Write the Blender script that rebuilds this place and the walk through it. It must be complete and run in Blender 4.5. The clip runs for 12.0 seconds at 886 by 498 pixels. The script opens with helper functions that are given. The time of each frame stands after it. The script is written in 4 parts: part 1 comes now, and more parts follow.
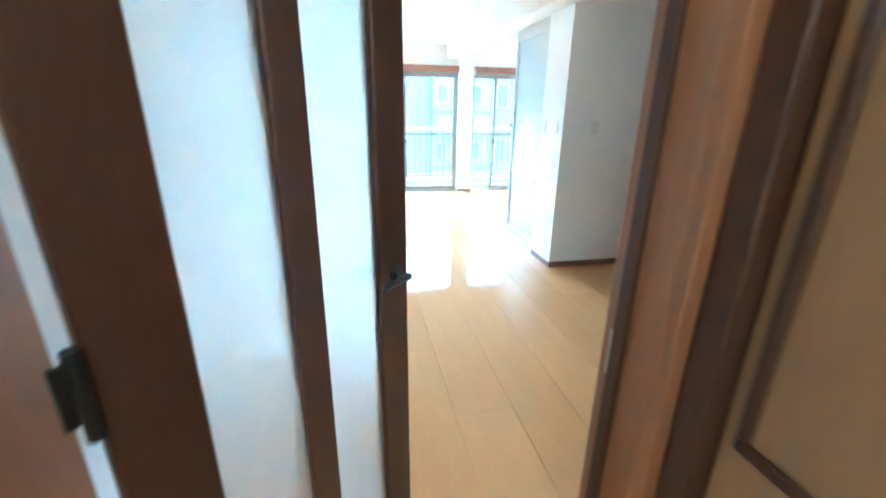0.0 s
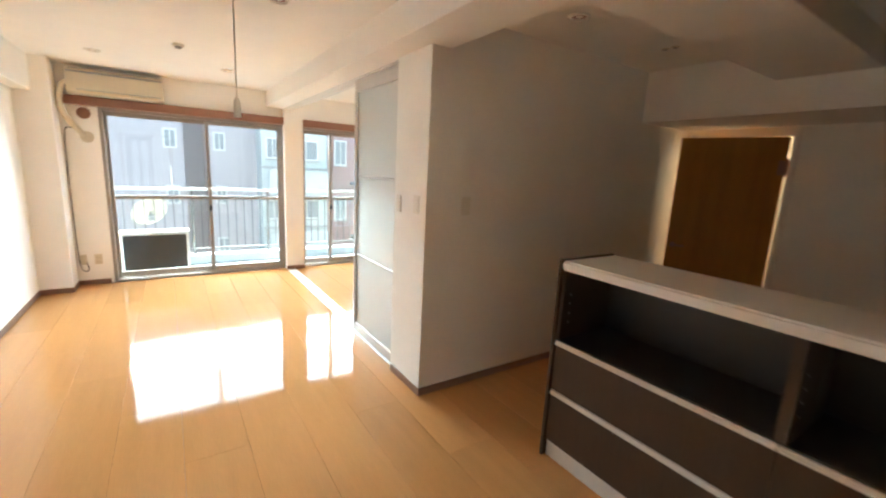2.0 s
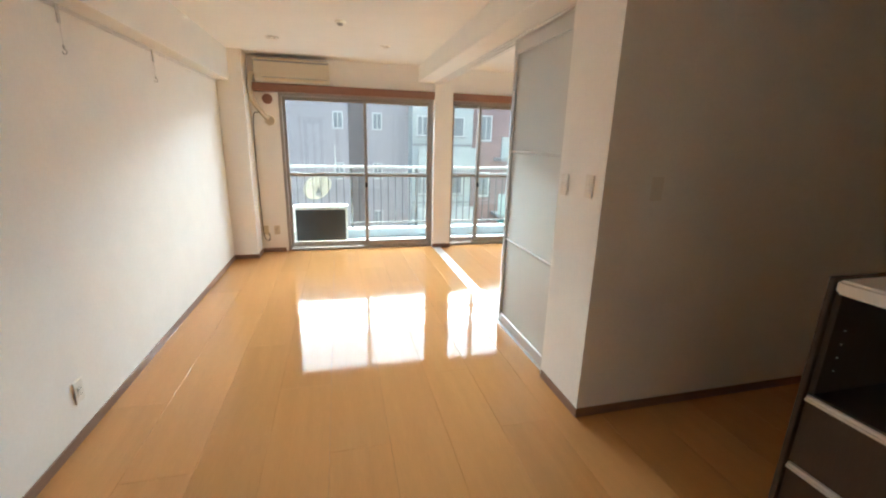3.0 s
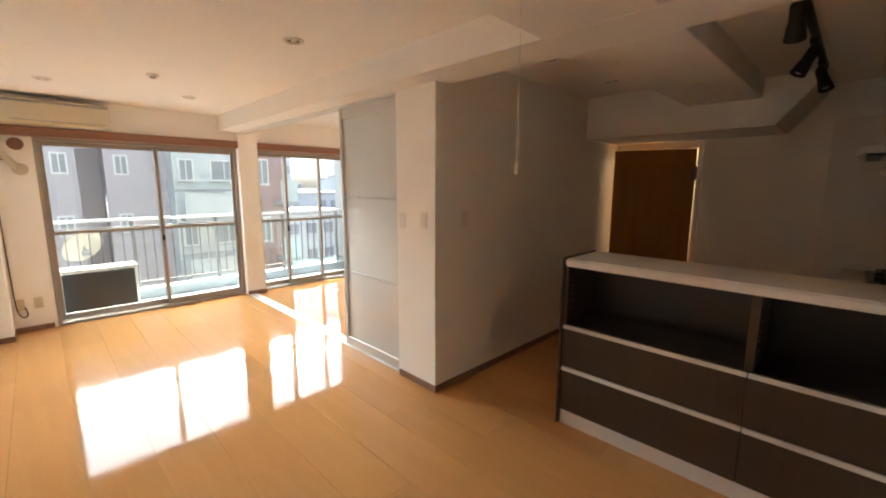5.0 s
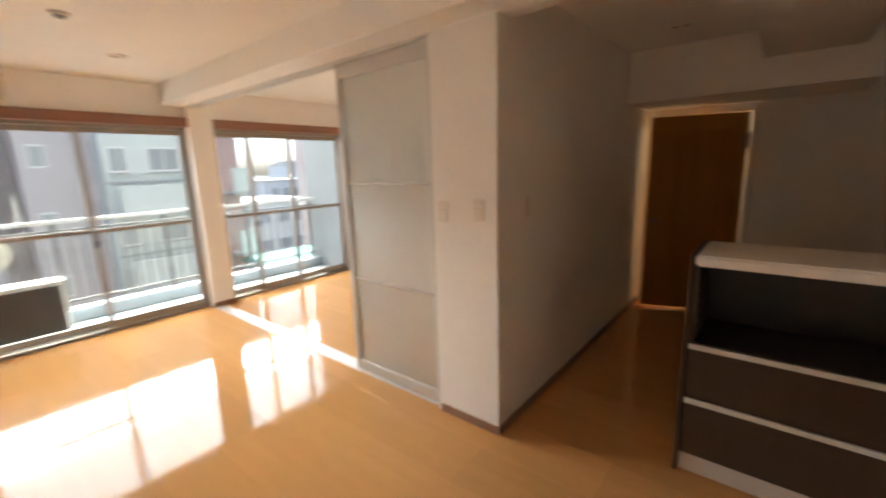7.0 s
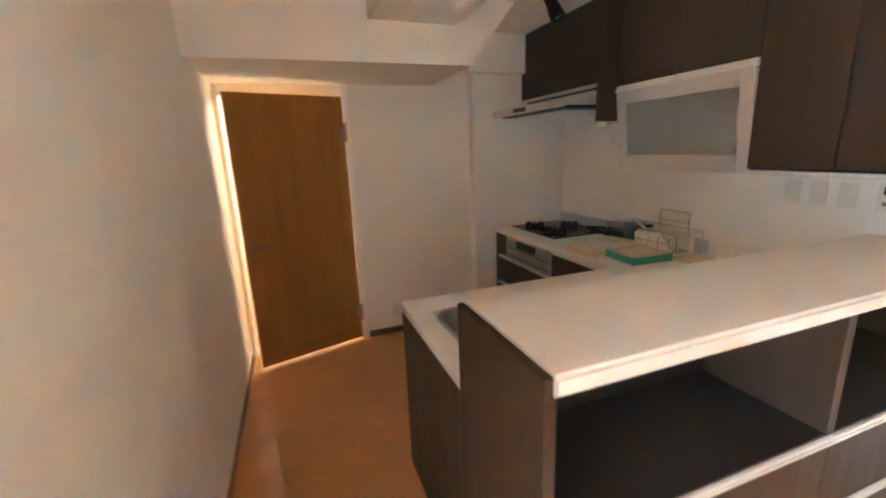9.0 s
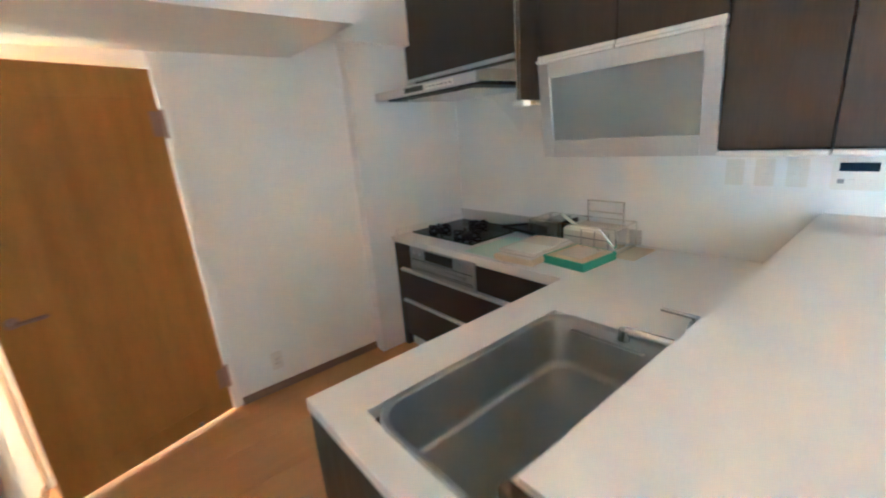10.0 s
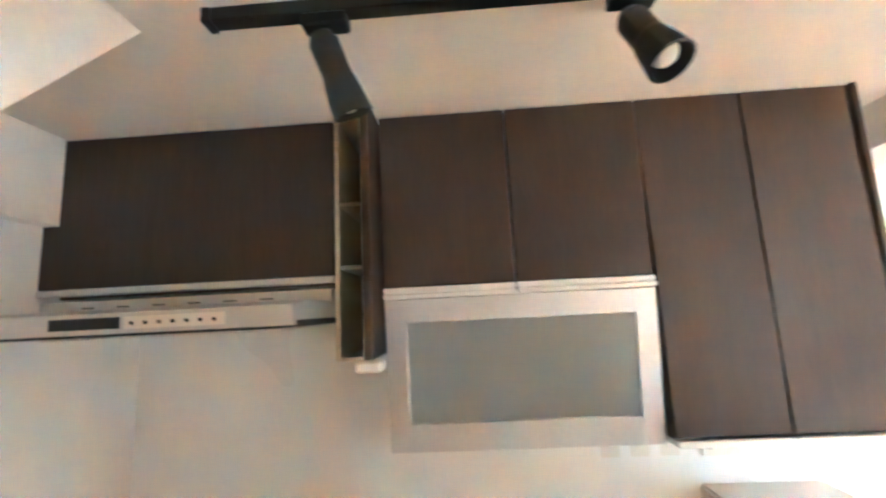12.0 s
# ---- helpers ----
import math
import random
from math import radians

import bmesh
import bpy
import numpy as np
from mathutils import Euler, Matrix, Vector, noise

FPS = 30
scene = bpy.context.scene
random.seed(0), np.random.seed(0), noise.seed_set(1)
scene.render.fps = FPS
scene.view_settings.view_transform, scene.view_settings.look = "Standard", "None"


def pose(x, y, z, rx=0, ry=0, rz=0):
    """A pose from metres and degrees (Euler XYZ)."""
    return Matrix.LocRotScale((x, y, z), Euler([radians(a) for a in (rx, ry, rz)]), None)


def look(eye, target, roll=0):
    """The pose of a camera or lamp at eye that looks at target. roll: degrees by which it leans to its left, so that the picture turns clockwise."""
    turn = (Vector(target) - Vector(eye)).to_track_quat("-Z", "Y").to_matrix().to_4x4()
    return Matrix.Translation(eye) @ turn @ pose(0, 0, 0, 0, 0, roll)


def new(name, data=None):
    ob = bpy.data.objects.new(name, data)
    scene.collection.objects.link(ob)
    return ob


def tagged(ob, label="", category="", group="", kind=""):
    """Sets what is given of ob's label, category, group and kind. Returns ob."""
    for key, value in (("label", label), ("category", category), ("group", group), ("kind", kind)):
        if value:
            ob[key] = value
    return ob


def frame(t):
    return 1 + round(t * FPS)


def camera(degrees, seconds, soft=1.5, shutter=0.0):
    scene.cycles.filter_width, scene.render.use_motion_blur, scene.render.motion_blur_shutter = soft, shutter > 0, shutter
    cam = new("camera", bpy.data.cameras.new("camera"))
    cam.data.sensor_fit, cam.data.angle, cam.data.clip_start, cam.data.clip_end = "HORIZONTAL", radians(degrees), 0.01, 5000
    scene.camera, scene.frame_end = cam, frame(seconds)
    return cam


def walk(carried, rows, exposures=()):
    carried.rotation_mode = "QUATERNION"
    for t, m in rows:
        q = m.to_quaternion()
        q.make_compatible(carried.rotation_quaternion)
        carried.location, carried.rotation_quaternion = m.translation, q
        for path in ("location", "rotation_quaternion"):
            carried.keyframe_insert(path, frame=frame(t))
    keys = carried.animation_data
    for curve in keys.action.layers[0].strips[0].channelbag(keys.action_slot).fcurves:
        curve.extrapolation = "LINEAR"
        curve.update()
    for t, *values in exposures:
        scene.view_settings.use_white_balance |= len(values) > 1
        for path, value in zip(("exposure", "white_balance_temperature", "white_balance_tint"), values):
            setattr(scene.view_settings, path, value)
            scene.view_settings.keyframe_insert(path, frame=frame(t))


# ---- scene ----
cam = camera(94.5, 12.0, soft=2.0, shutter=0.4)
PATH = [
    (0, (-0.015, -0.476, 1.438), (0.379, 1.376, 0.792), 0.8),
    (0.5, (-0.018, -0.116, 1.479), (0.52, 1.739, 0.957), 0.8),
    (1, (0.089, 0.124, 1.514), (1.025, 1.833, 1.061), 0.5),
    (1.5, (0.294, 0.437, 1.545), (1.48, 1.994, 1.135), -4.5),
    (2, (0.427, 0.736, 1.521), (1.521, 2.368, 1.148), 2.9),
    (2.5, (0.559, 1.017, 1.530), (1.236, 2.866, 1.174), -0.6),
    (3, (0.499, 1.168, 1.511), (0.978, 3.041, 0.999), 1.5),
    (3.5, (0.27, 1.155, 1.506), (1.462, 2.692, 1.04), 1.7),
    (3.7, (0.179, 1.051, 1.536), (1.523, 2.465, 1.080), 0.7),
    (5.3, (-0.265, 0.838, 1.567), (1.126, 2.244, 1.266), 0.1),
    (5.5, (-0.256, 0.886, 1.576), (1.079, 2.337, 1.243), -0.3),
    (6, (-0.258, 1.175, 1.553), (0.875, 2.78, 1.176), -0.7),
    (6.5, (-0.207, 1.503, 1.565), (0.909, 3.118, 1.178), -1.0),
    (7, (-0.057, 1.822, 1.537), (1.459, 3.066, 1.142), -1.8),
    (7.5, (0.252, 2.040, 1.517), (2.109, 2.679, 1.141), -3.1),
    (7.7, (0.354, 2.141, 1.549), (2.258, 2.617, 1.165), -3.8),
    (9.3, (1.706, 2.508, 1.527), (3.463, 1.675, 1.061), -1.9),
    (9.5, (1.826, 2.496, 1.535), (3.538, 1.572, 1.069), -2.1),
    (10, (2.198, 2.391, 1.535), (3.7, 1.187, 0.993), -4.6),
    (10.5, (2.479, 2.232, 1.525), (3.441, 0.534, 1.09), -1.7),
    (11, (2.708, 2.095, 1.648), (2.843, 0.103, 1.516), 0.0),
    (11.5, (3.005, 1.946, 1.758), (3.017, -0.052, 1.858), -1.1),
    (12, (3.31, 1.843, 1.782), (3.401, -0.133, 2.077), -2.9),
]
# seconds, stops, kelvin, tint
EXPOSURES = [
    (0, 4.1, 3450, -20),
    (0.5, 3.75, 4150, -12),
    (1.0, 3.3, 4900, 0),
    (1.5, 3.1, 5150, -5),
    (2.5, 2.85, 5150, -7),
    (3.0, 2.5, 5200, -6),
    (3.5, 2.6, 5400, -5),
    (5.5, 2.6, 5800, 1),
    (6.0, 2.45, 5800, -3),
    (6.5, 2.35, 5850, -4),
    (7.0, 2.4, 5800, 1),
    (7.5, 2.7, 7100, 12),
    (7.7, 2.9, 7000, 12),
    (9.3, 5.2, 4200, -11),
    (9.6, 5.45, 4100, -12),
    (10.0, 5.55, 3750, -14),
    (10.4, 5.95, 3800, -14),
    (10.6, 5.95, 3900, -13),
    (11.0, 5.65, 3950, -11),
    (11.5, 5.8, 4050, -10),
    (12.0, 6.05, 4100, -11),
]
walk(cam, [(t, look(eye, target, roll)) for t, eye, target, roll in PATH], EXPOSURES)

# ---- light ----
scene.cycles.max_bounces, scene.cycles.diffuse_bounces = 16, 12  # white rooms lit from one side

world = bpy.data.worlds.new("sky")
scene.world = world
world.use_nodes = True
wn = world.node_tree.nodes
sky = wn.new("ShaderNodeTexSky")
sky.sky_type = "NISHITA"
sky.sun_disc = False
sky.air_density, sky.dust_density, sky.ozone_density = 0.4, 5.0, 0.0
sky.sun_elevation = radians(60)
sky.sun_rotation = radians(25)
world.node_tree.links.new(sky.outputs[0], wn["Background"].inputs[0])
wn["Background"].inputs[1].default_value = 0.15

sun = new("sun", bpy.data.lights.new("sun", "SUN"))
sun.data.energy = 4.0
sun.data.angle = radians(0.5)
sun.data.color = (1.0, 0.95, 0.86)
sun.matrix_world = look((0, 0, 0), (-math.sin(radians(25)) * math.cos(radians(60)), -math.cos(radians(25)) * math.cos(radians(60)), -math.sin(radians(60))))

# area lamps added out of view, standing in for sky light at the windows
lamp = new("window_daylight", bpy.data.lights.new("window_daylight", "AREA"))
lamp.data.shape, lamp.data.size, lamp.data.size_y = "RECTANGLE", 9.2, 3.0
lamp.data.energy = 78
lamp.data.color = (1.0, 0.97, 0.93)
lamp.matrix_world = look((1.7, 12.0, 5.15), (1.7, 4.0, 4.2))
# low strip, added to carry fill light deep into the rooms
low = new("window_fill_low", bpy.data.lights.new("window_fill_low", "AREA"))
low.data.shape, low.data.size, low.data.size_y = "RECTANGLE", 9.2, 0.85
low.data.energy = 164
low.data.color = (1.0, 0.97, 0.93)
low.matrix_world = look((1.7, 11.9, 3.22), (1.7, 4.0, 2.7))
# the lamp that is on behind the ajar door
bulb = new("washroom_light", bpy.data.lights.new("washroom_light", "POINT"))
bulb.data.energy, bulb.data.shadow_soft_size, bulb.data.color = 1.1, 0.1, (1.0, 0.72, 0.46)
bulb.location = (5.45, 2.45, 2.12)
# assumed ceiling lamp, added out of view to light the corridor
hall = new("assumed_corridor_light", bpy.data.lights.new("assumed_corridor_light", "POINT"))
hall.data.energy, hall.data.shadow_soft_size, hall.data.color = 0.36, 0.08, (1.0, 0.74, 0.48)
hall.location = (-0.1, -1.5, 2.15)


# ---- helpers of this scene ----
def mesh_of(bm, name, mat):
    me = bpy.data.meshes.new(name)
    bmesh.ops.recalc_face_normals(bm, faces=bm.faces)
    bm.to_mesh(me)
    bm.free()
    if mat:
        me.materials.append(mat)
    return me


def part(name, bm, mat, parent=None, label="", smooth=False):
    me = mesh_of(bm, name, mat)
    if smooth:
        me.shade_smooth()
    ob = new(name, me)
    if parent:
        ob.parent = parent
    if label:
        ob["label"] = label
    return ob


def box(x0, x1, y0, y1, z0, z1, bevel=0.0, seg=1, bm=None):
    out = bmesh.new()
    bmesh.ops.create_cube(out, size=1.0)
    for v in out.verts:
        v.co = Vector(((x0 + x1) / 2 + v.co.x * (x1 - x0), (y0 + y1) / 2 + v.co.y * (y1 - y0), (z0 + z1) / 2 + v.co.z * (z1 - z0)))
    if bevel > 0:
        bmesh.ops.bevel(out, geom=out.edges[:], offset=bevel, segments=seg, affect="EDGES", clamp_overlap=True)
    if bm is not None:
        join(bm, out)
        return bm
    return out


def join(bm, other, m=None):
    me = bpy.data.meshes.new("tmp")
    if m:
        other.transform(m)
    other.to_mesh(me)
    other.free()
    bm.from_mesh(me)
    bpy.data.meshes.remove(me)
    return bm


def cyl(p, q, r, r2=None, seg=16, caps=True):
    bm = bmesh.new()
    p, q = Vector(p), Vector(q)
    bmesh.ops.create_cone(bm, cap_ends=caps, segments=seg, radius1=r, radius2=r if r2 is None else r2, depth=(q - p).length)
    bm.transform(Matrix.Translation((p + q) / 2) @ (q - p).to_track_quat("Z", "Y").to_matrix().to_4x4())
    return bm


def thing(name, label, category, group="", at=None):
    ob = new(name)
    ob.empty_display_size = 0.05
    if at:
        ob.matrix_world = at
    return tagged(ob, label, category, group)


def structure(name, bm, mat, label=""):
    return tagged(part(name, bm, mat), label, "", "", "structure")


def node_mat(name, rough=0.5, metal=0.0):
    m = bpy.data.materials.new(name)
    m.use_nodes = True
    b = m.node_tree.nodes["Principled BSDF"]
    b.inputs["Roughness"].default_value = rough
    b.inputs["Metallic"].default_value = metal
    return m, m.node_tree.nodes, m.node_tree.links, b


def plain(name, colour, rough=0.5, metal=0.0, grain=30.0, vary=0.06, bump=0.0, bump_scale=200.0, rough_vary=0.08, stretch=(1, 1, 1), spec=None, random=0.0):
    m, n, l, b = node_mat(name, rough, metal)
    co = n.new("ShaderNodeTexCoord")
    mp = n.new("ShaderNodeMapping")
    mp.inputs["Scale"].default_value = stretch
    l.new(co.outputs["Object"], mp.inputs["Vector"])
    big = n.new("ShaderNodeTexNoise")
    big.inputs["Scale"].default_value = grain * 0.08
    big.inputs["Detail"].default_value = 3
    fine = n.new("ShaderNodeTexNoise")
    fine.inputs["Scale"].default_value = grain
    fine.inputs["Detail"].default_value = 4
    for t in (big, fine):
        l.new(mp.outputs[0], t.inputs["Vector"])
    add = n.new("ShaderNodeMath")
    add.operation = "ADD"
    l.new(big.outputs["Fac"], add.inputs[0])
    l.new(fine.outputs["Fac"], add.inputs[1])
    last = add.outputs[0]
    if random:
        oi = n.new("ShaderNodeObjectInfo")
        mad = n.new("ShaderNodeMath")
        mad.operation = "MULTIPLY_ADD"
        mad.inputs[1].default_value = random
        l.new(oi.outputs["Random"], mad.inputs[0])
        l.new(last, mad.inputs[2])
        last = mad.outputs[0]
    ramp = n.new("ShaderNodeMapRange")
    ramp.inputs["From Min"].default_value = 0.6
    ramp.inputs["From Max"].default_value = 1.4 + random
    ramp.inputs["To Min"].default_value = 1.0 - vary
    ramp.inputs["To Max"].default_value = 1.0 + vary
    l.new(last, ramp.inputs[0])
    mul = n.new("ShaderNodeVectorMath")
    mul.operation = "SCALE"
    mul.inputs[0].default_value = colour
    l.new(ramp.outputs[0], mul.inputs["Scale"])
    l.new(mul.outputs[0], b.inputs["Base Color"])
    rr = n.new("ShaderNodeMapRange")
    rr.inputs["From Min"].default_value = 0.3
    rr.inputs["From Max"].default_value = 0.7
    rr.inputs["To Min"].default_value = max(0.02, rough - rough_vary)
    rr.inputs["To Max"].default_value = min(1.0, rough + rough_vary)
    l.new(big.outputs["Fac"], rr.inputs[0])
    l.new(rr.outputs[0], b.inputs["Roughness"])
    if bump:
        bn = n.new("ShaderNodeTexNoise")
        bn.inputs["Scale"].default_value = bump_scale
        bn.inputs["Detail"].default_value = 3
        l.new(mp.outputs[0], bn.inputs["Vector"])
        bu = n.new("ShaderNodeBump")
        bu.inputs["Strength"].default_value = bump
        bu.inputs["Distance"].default_value = 0.002
        l.new(bn.outputs["Fac"], bu.inputs["Height"])
        l.new(bu.outputs[0], b.inputs["Normal"])
    if spec is not None:
        b.inputs["Specular IOR Level"].default_value = spec
    return m


def pane_glass(name, tint=(0.96, 0.98, 0.97), rough=0.0, through_part=1.0):
    m, n, l, b = node_mat(name, rough)
    b.inputs["Base Color"].default_value = (*tint, 1)
    b.inputs["Transmission Weight"].default_value = through_part
    b.inputs["IOR"].default_value = 1.45
    return m
# ---- materials ----
WALL = plain("white_vinyl_wallpaper", (0.90, 0.885, 0.845), 0.75, grain=60, vary=0.03, bump=0.35, bump_scale=350)
CEIL = plain("white_ceiling_paper", (0.91, 0.895, 0.855), 0.85, grain=50, vary=0.025, bump=0.3, bump_scale=300)
PANEL = plain("white_kitchen_panel", (0.87, 0.86, 0.84), 0.3, grain=8, vary=0.02)
WOODFLOOR = plain("honey_maple_flooring", (0.575, 0.30, 0.105), 0.065, grain=26, vary=0.13, stretch=(7, 0.45, 1), rough_vary=0.02, random=0.7, bump=0.012, bump_scale=40, spec=0.33)
BASEB = plain("brown_baseboard", (0.26, 0.15, 0.095), 0.45, grain=40, vary=0.15, stretch=(1, 1, 6))
DARK = plain("dark_brown_laminate", (0.068, 0.043, 0.028), 0.52, grain=40, vary=0.16, stretch=(6, 6, 0.5), spec=0.26)
# darker brown than DARK, for cabinet insides and open shelves
DARKIN = plain("dark_brown_inside", (0.035, 0.026, 0.023), 0.4, grain=30, vary=0.12)
WHITETOP = plain("white_worktop", (0.82, 0.80, 0.77), 0.42, grain=25, vary=0.02, rough_vary=0.01)
DOORWOOD = plain("orange_wood_veneer", (0.37, 0.165, 0.022), 0.45, spec=0.14, grain=22, vary=0.2, stretch=(8, 8, 0.5))
FRAMEWOOD = plain("brown_wood_frame", (0.33, 0.16, 0.075), 0.42, grain=30, vary=0.15, stretch=(8, 8, 0.5))
DARKWOOD = plain("dark_stained_wood", (0.085, 0.037, 0.024), 0.4, grain=30, vary=0.2, stretch=(8, 8, 0.5))
TANWOOD = plain("tan_door_veneer", (0.36, 0.22, 0.11), 0.45, grain=25, vary=0.12, stretch=(8, 8, 0.5))
ALU = plain("brushed_aluminium", (0.62, 0.61, 0.595), 0.46, 0.5, grain=60, vary=0.06)
GREYMET = plain("dark_grey_metal", (0.20, 0.20, 0.21), 0.35, 0.8, grain=60, vary=0.06)
WHITEALU = plain("white_aluminium", (0.74, 0.73, 0.70), 0.38, 0.25, grain=50, vary=0.04)
SASH = plain("bronze_sash", (0.34, 0.30, 0.265), 0.45, 0.2, grain=60, vary=0.08)
STEEL = plain("stainless_steel", (0.47, 0.465, 0.45), 0.3, 1.0, grain=90, vary=0.05, rough_vary=0.015)
HOODM = plain("brushed_hood_steel", (0.60, 0.595, 0.58), 0.40, 0.6, grain=90, vary=0.05, stretch=(0.4, 6, 6))
CHROME = plain("chrome", (0.75, 0.75, 0.74), 0.12, 1.0, grain=50, vary=0.03, rough_vary=0.03)
WHITEPL = plain("white_plastic", (0.80, 0.77, 0.70), 0.4, grain=20, vary=0.03)
CREAM = plain("cream_plastic", (0.64, 0.575, 0.44), 0.4, grain=20, vary=0.03)
GREYPL = plain("grey_plastic", (0.30, 0.30, 0.30), 0.5, grain=20, vary=0.06)
DISHM = plain("weathered_dish_paint", (0.40, 0.37, 0.31), 0.6, grain=20, vary=0.1)
BOARDW = plain("dark_brown_curtain_board", (0.27, 0.135, 0.085), 0.45, grain=30, vary=0.15, stretch=(0.5, 8, 8))
BLACK = plain("black_plastic", (0.012, 0.012, 0.013), 0.42, grain=50, vary=0.1)
IRON = plain("black_cast_iron", (0.015, 0.015, 0.016), 0.55, 0.2, grain=80, vary=0.2, bump=0.3, bump_scale=300)
HOBGLASS = plain("black_hob_glass", (0.012, 0.012, 0.014), 0.08, grain=30, vary=0.1, rough_vary=0.03)
GLASS = pane_glass("clear_glass")
FROST = pane_glass("frosted_glass", (0.90, 0.93, 0.92), 0.85)
PANELFROST = pane_glass("frosted_acrylic", (0.62, 0.62, 0.59), 0.85)
CABFROST = pane_glass("smoked_frosted_glass", (0.56, 0.57, 0.54), 0.45, 0.65)
CONC = plain("grey_concrete", (0.42, 0.41, 0.39), 0.85, grain=20, vary=0.12, bump=0.4, bump_scale=80)
BALC = plain("pale_blue_grey_coating", (0.36, 0.40, 0.42), 0.7, grain=14, vary=0.1)
MAUVE = plain("mauve_building_tile", (0.50, 0.455, 0.45), 0.6, grain=3, vary=0.1, bump=0.2, bump_scale=12)
PALEW = plain("pale_green_white_render", (0.58, 0.60, 0.56), 0.7, grain=2, vary=0.08)
BRICKR = plain("red_brown_building_tile", (0.38, 0.26, 0.235), 0.65, grain=3, vary=0.12, bump=0.2, bump_scale=12)
RAILM = plain("weathered_rail_metal", (0.20, 0.19, 0.175), 0.5, 0.2, grain=30, vary=0.12)
COIL = plain("dark_coil", (0.02, 0.024, 0.026), 0.6, grain=40, vary=0.15)
GREYB = plain("grey_city_render", (0.52, 0.53, 0.54), 0.75, grain=1.5, vary=0.12)
WINB = plain("far_window_glass", (0.30, 0.31, 0.31), 0.3, grain=1, vary=0.15)
TEAL = plain("teal_sheet_roof", (0.20, 0.50, 0.47), 0.6, grain=8, vary=0.12)
PARTM = plain("grey_partition_board", (0.27, 0.27, 0.27), 0.7, grain=8, vary=0.08)
OWNWALL = plain("unseen_facade_tile", (0.26, 0.25, 0.23), 0.7, grain=3, vary=0.06)
ASPH = plain("asphalt", (0.055, 0.055, 0.058), 0.9, grain=5, vary=0.2)
YELLOW = plain("ochre_pipe", (0.55, 0.36, 0.08), 0.5, grain=10, vary=0.1)
GREENBOX = plain("green_card", (0.11, 0.42, 0.27), 0.55, grain=30, vary=0.06)
MINT = plain("mint_plastic_sheet", (0.62, 0.76, 0.65), 0.35, grain=20, vary=0.03)
PAPER = plain("off_white_paper", (0.72, 0.66, 0.58), 0.8, grain=60, vary=0.04)
KRAFT = plain("beige_paper", (0.70, 0.58, 0.38), 0.8, grain=60, vary=0.06)
TERRA = plain("brown_sleeve_cap", (0.26, 0.14, 0.09), 0.6, grain=40, vary=0.1)
LCD = plain("dark_display", (0.02, 0.035, 0.06), 0.15, grain=10, vary=0.05)
CLEARPL = pane_glass("clear_plastic", (0.9, 0.9, 0.88), 0.15)

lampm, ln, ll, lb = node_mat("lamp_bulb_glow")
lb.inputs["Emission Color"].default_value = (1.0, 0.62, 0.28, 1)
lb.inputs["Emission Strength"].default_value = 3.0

# ---- structure ----
XW, XE, XE2 = -0.81, 4.76, 4.66     # west wall, east wall, kitchen side panel
YS, YN, YWIN = 0.17, 2.94, 6.90     # south wall, kitchen's north wall, window wall
ZC, ZB, ZK = 2.45, 2.25, 2.405      # ceiling, underside of beams, kitchen ceiling
T = 0.12

structure("floor_slab", box(XW - 0.2, 7.0, -2.6, YWIN + 0.14, -0.25, -0.016), CONC)
structure("wall_west", box(XW - T, XW, YS - T, YWIN + 0.14, -0.01, ZC + 0.1), WALL)
structure("wall_pillar", box(XW, -0.53, 6.60, YWIN, -0.01, ZC + 0.02, 0.003), WALL)
structure("ceiling", box(XW - T, 5.5, YS - T, YWIN + 0.14, ZC, ZC + 0.12), CEIL)
structure("ceiling_kitchen", box(1.90, XE, YS, 1.47, ZK, ZC + 0.006), CEIL)
structure("beam_north_south", box(1.57, 1.90, YS, YWIN, ZB, ZC + 0.01, 0.004), WALL)
structure("beam_east_west", box(XW, 1.57, 1.47, 2.0, ZB, ZC + 0.012, 0.004), WALL)
structure("beam_kitchen", box(1.90, 3.97, 1.47, 2.0, ZB, ZC + 0.012, 0.004), WALL)
structure("beam_west", box(XW, -0.67, YS, 6.60, 2.11, ZC + 0.008, 0.004), WALL)
DX0, DX1, DH = -0.505, 0.50, 2.06
bm = box(XW, DX0, YS - T, YS, -0.01, ZC + 0.02)
box(DX1, 5.4, YS - T, YS, -0.01, ZC + 0.02, bm=bm)
box(DX0, DX1, YS - T, YS, DH, ZC + 0.02, bm=bm)
structure("wall_south", bm, WALL)
structure("wall_north", box(1.90, 5.4, YN, YN + 0.14, -0.01, ZC + 0.015), WALL)
structure("wall_jamb", box(1.76, 1.90, YN, 3.37, -0.01, ZB + 0.001), WALL)
bm = box(XE, XE + T, YS, 2.03, -0.01, ZC + 0.01)
box(XE, XE + T, 2.03, YN, 2.04, ZC + 0.01, bm=bm)
structure("wall_east", bm, WALL)
structure("wall_panel_east", box(XE2, XE, YS, 1.06, 0.0, ZK, 0.003), PANEL)
structure("wall_panel_south", box(2.05, XE2, YS, YS + 0.012, 0.86, ZK), PANEL)
structure("duct_box", box(4.60, XE2, YS + 0.012, 1.12, 2.11, ZK, 0.003), WALL)


def prism_x(profile, x0, x1):
    bm = bmesh.new()
    a = [bm.verts.new((x0, y, z)) for y, z in profile]
    b = [bm.verts.new((x1, y, z)) for y, z in profile]
    n = len(profile)
    bm.faces.new(a)
    bm.faces.new(b[::-1])
    for i in range(n):
        bm.faces.new((a[i], b[i], b[(i + 1) % n], a[(i + 1) % n]))
    return bm


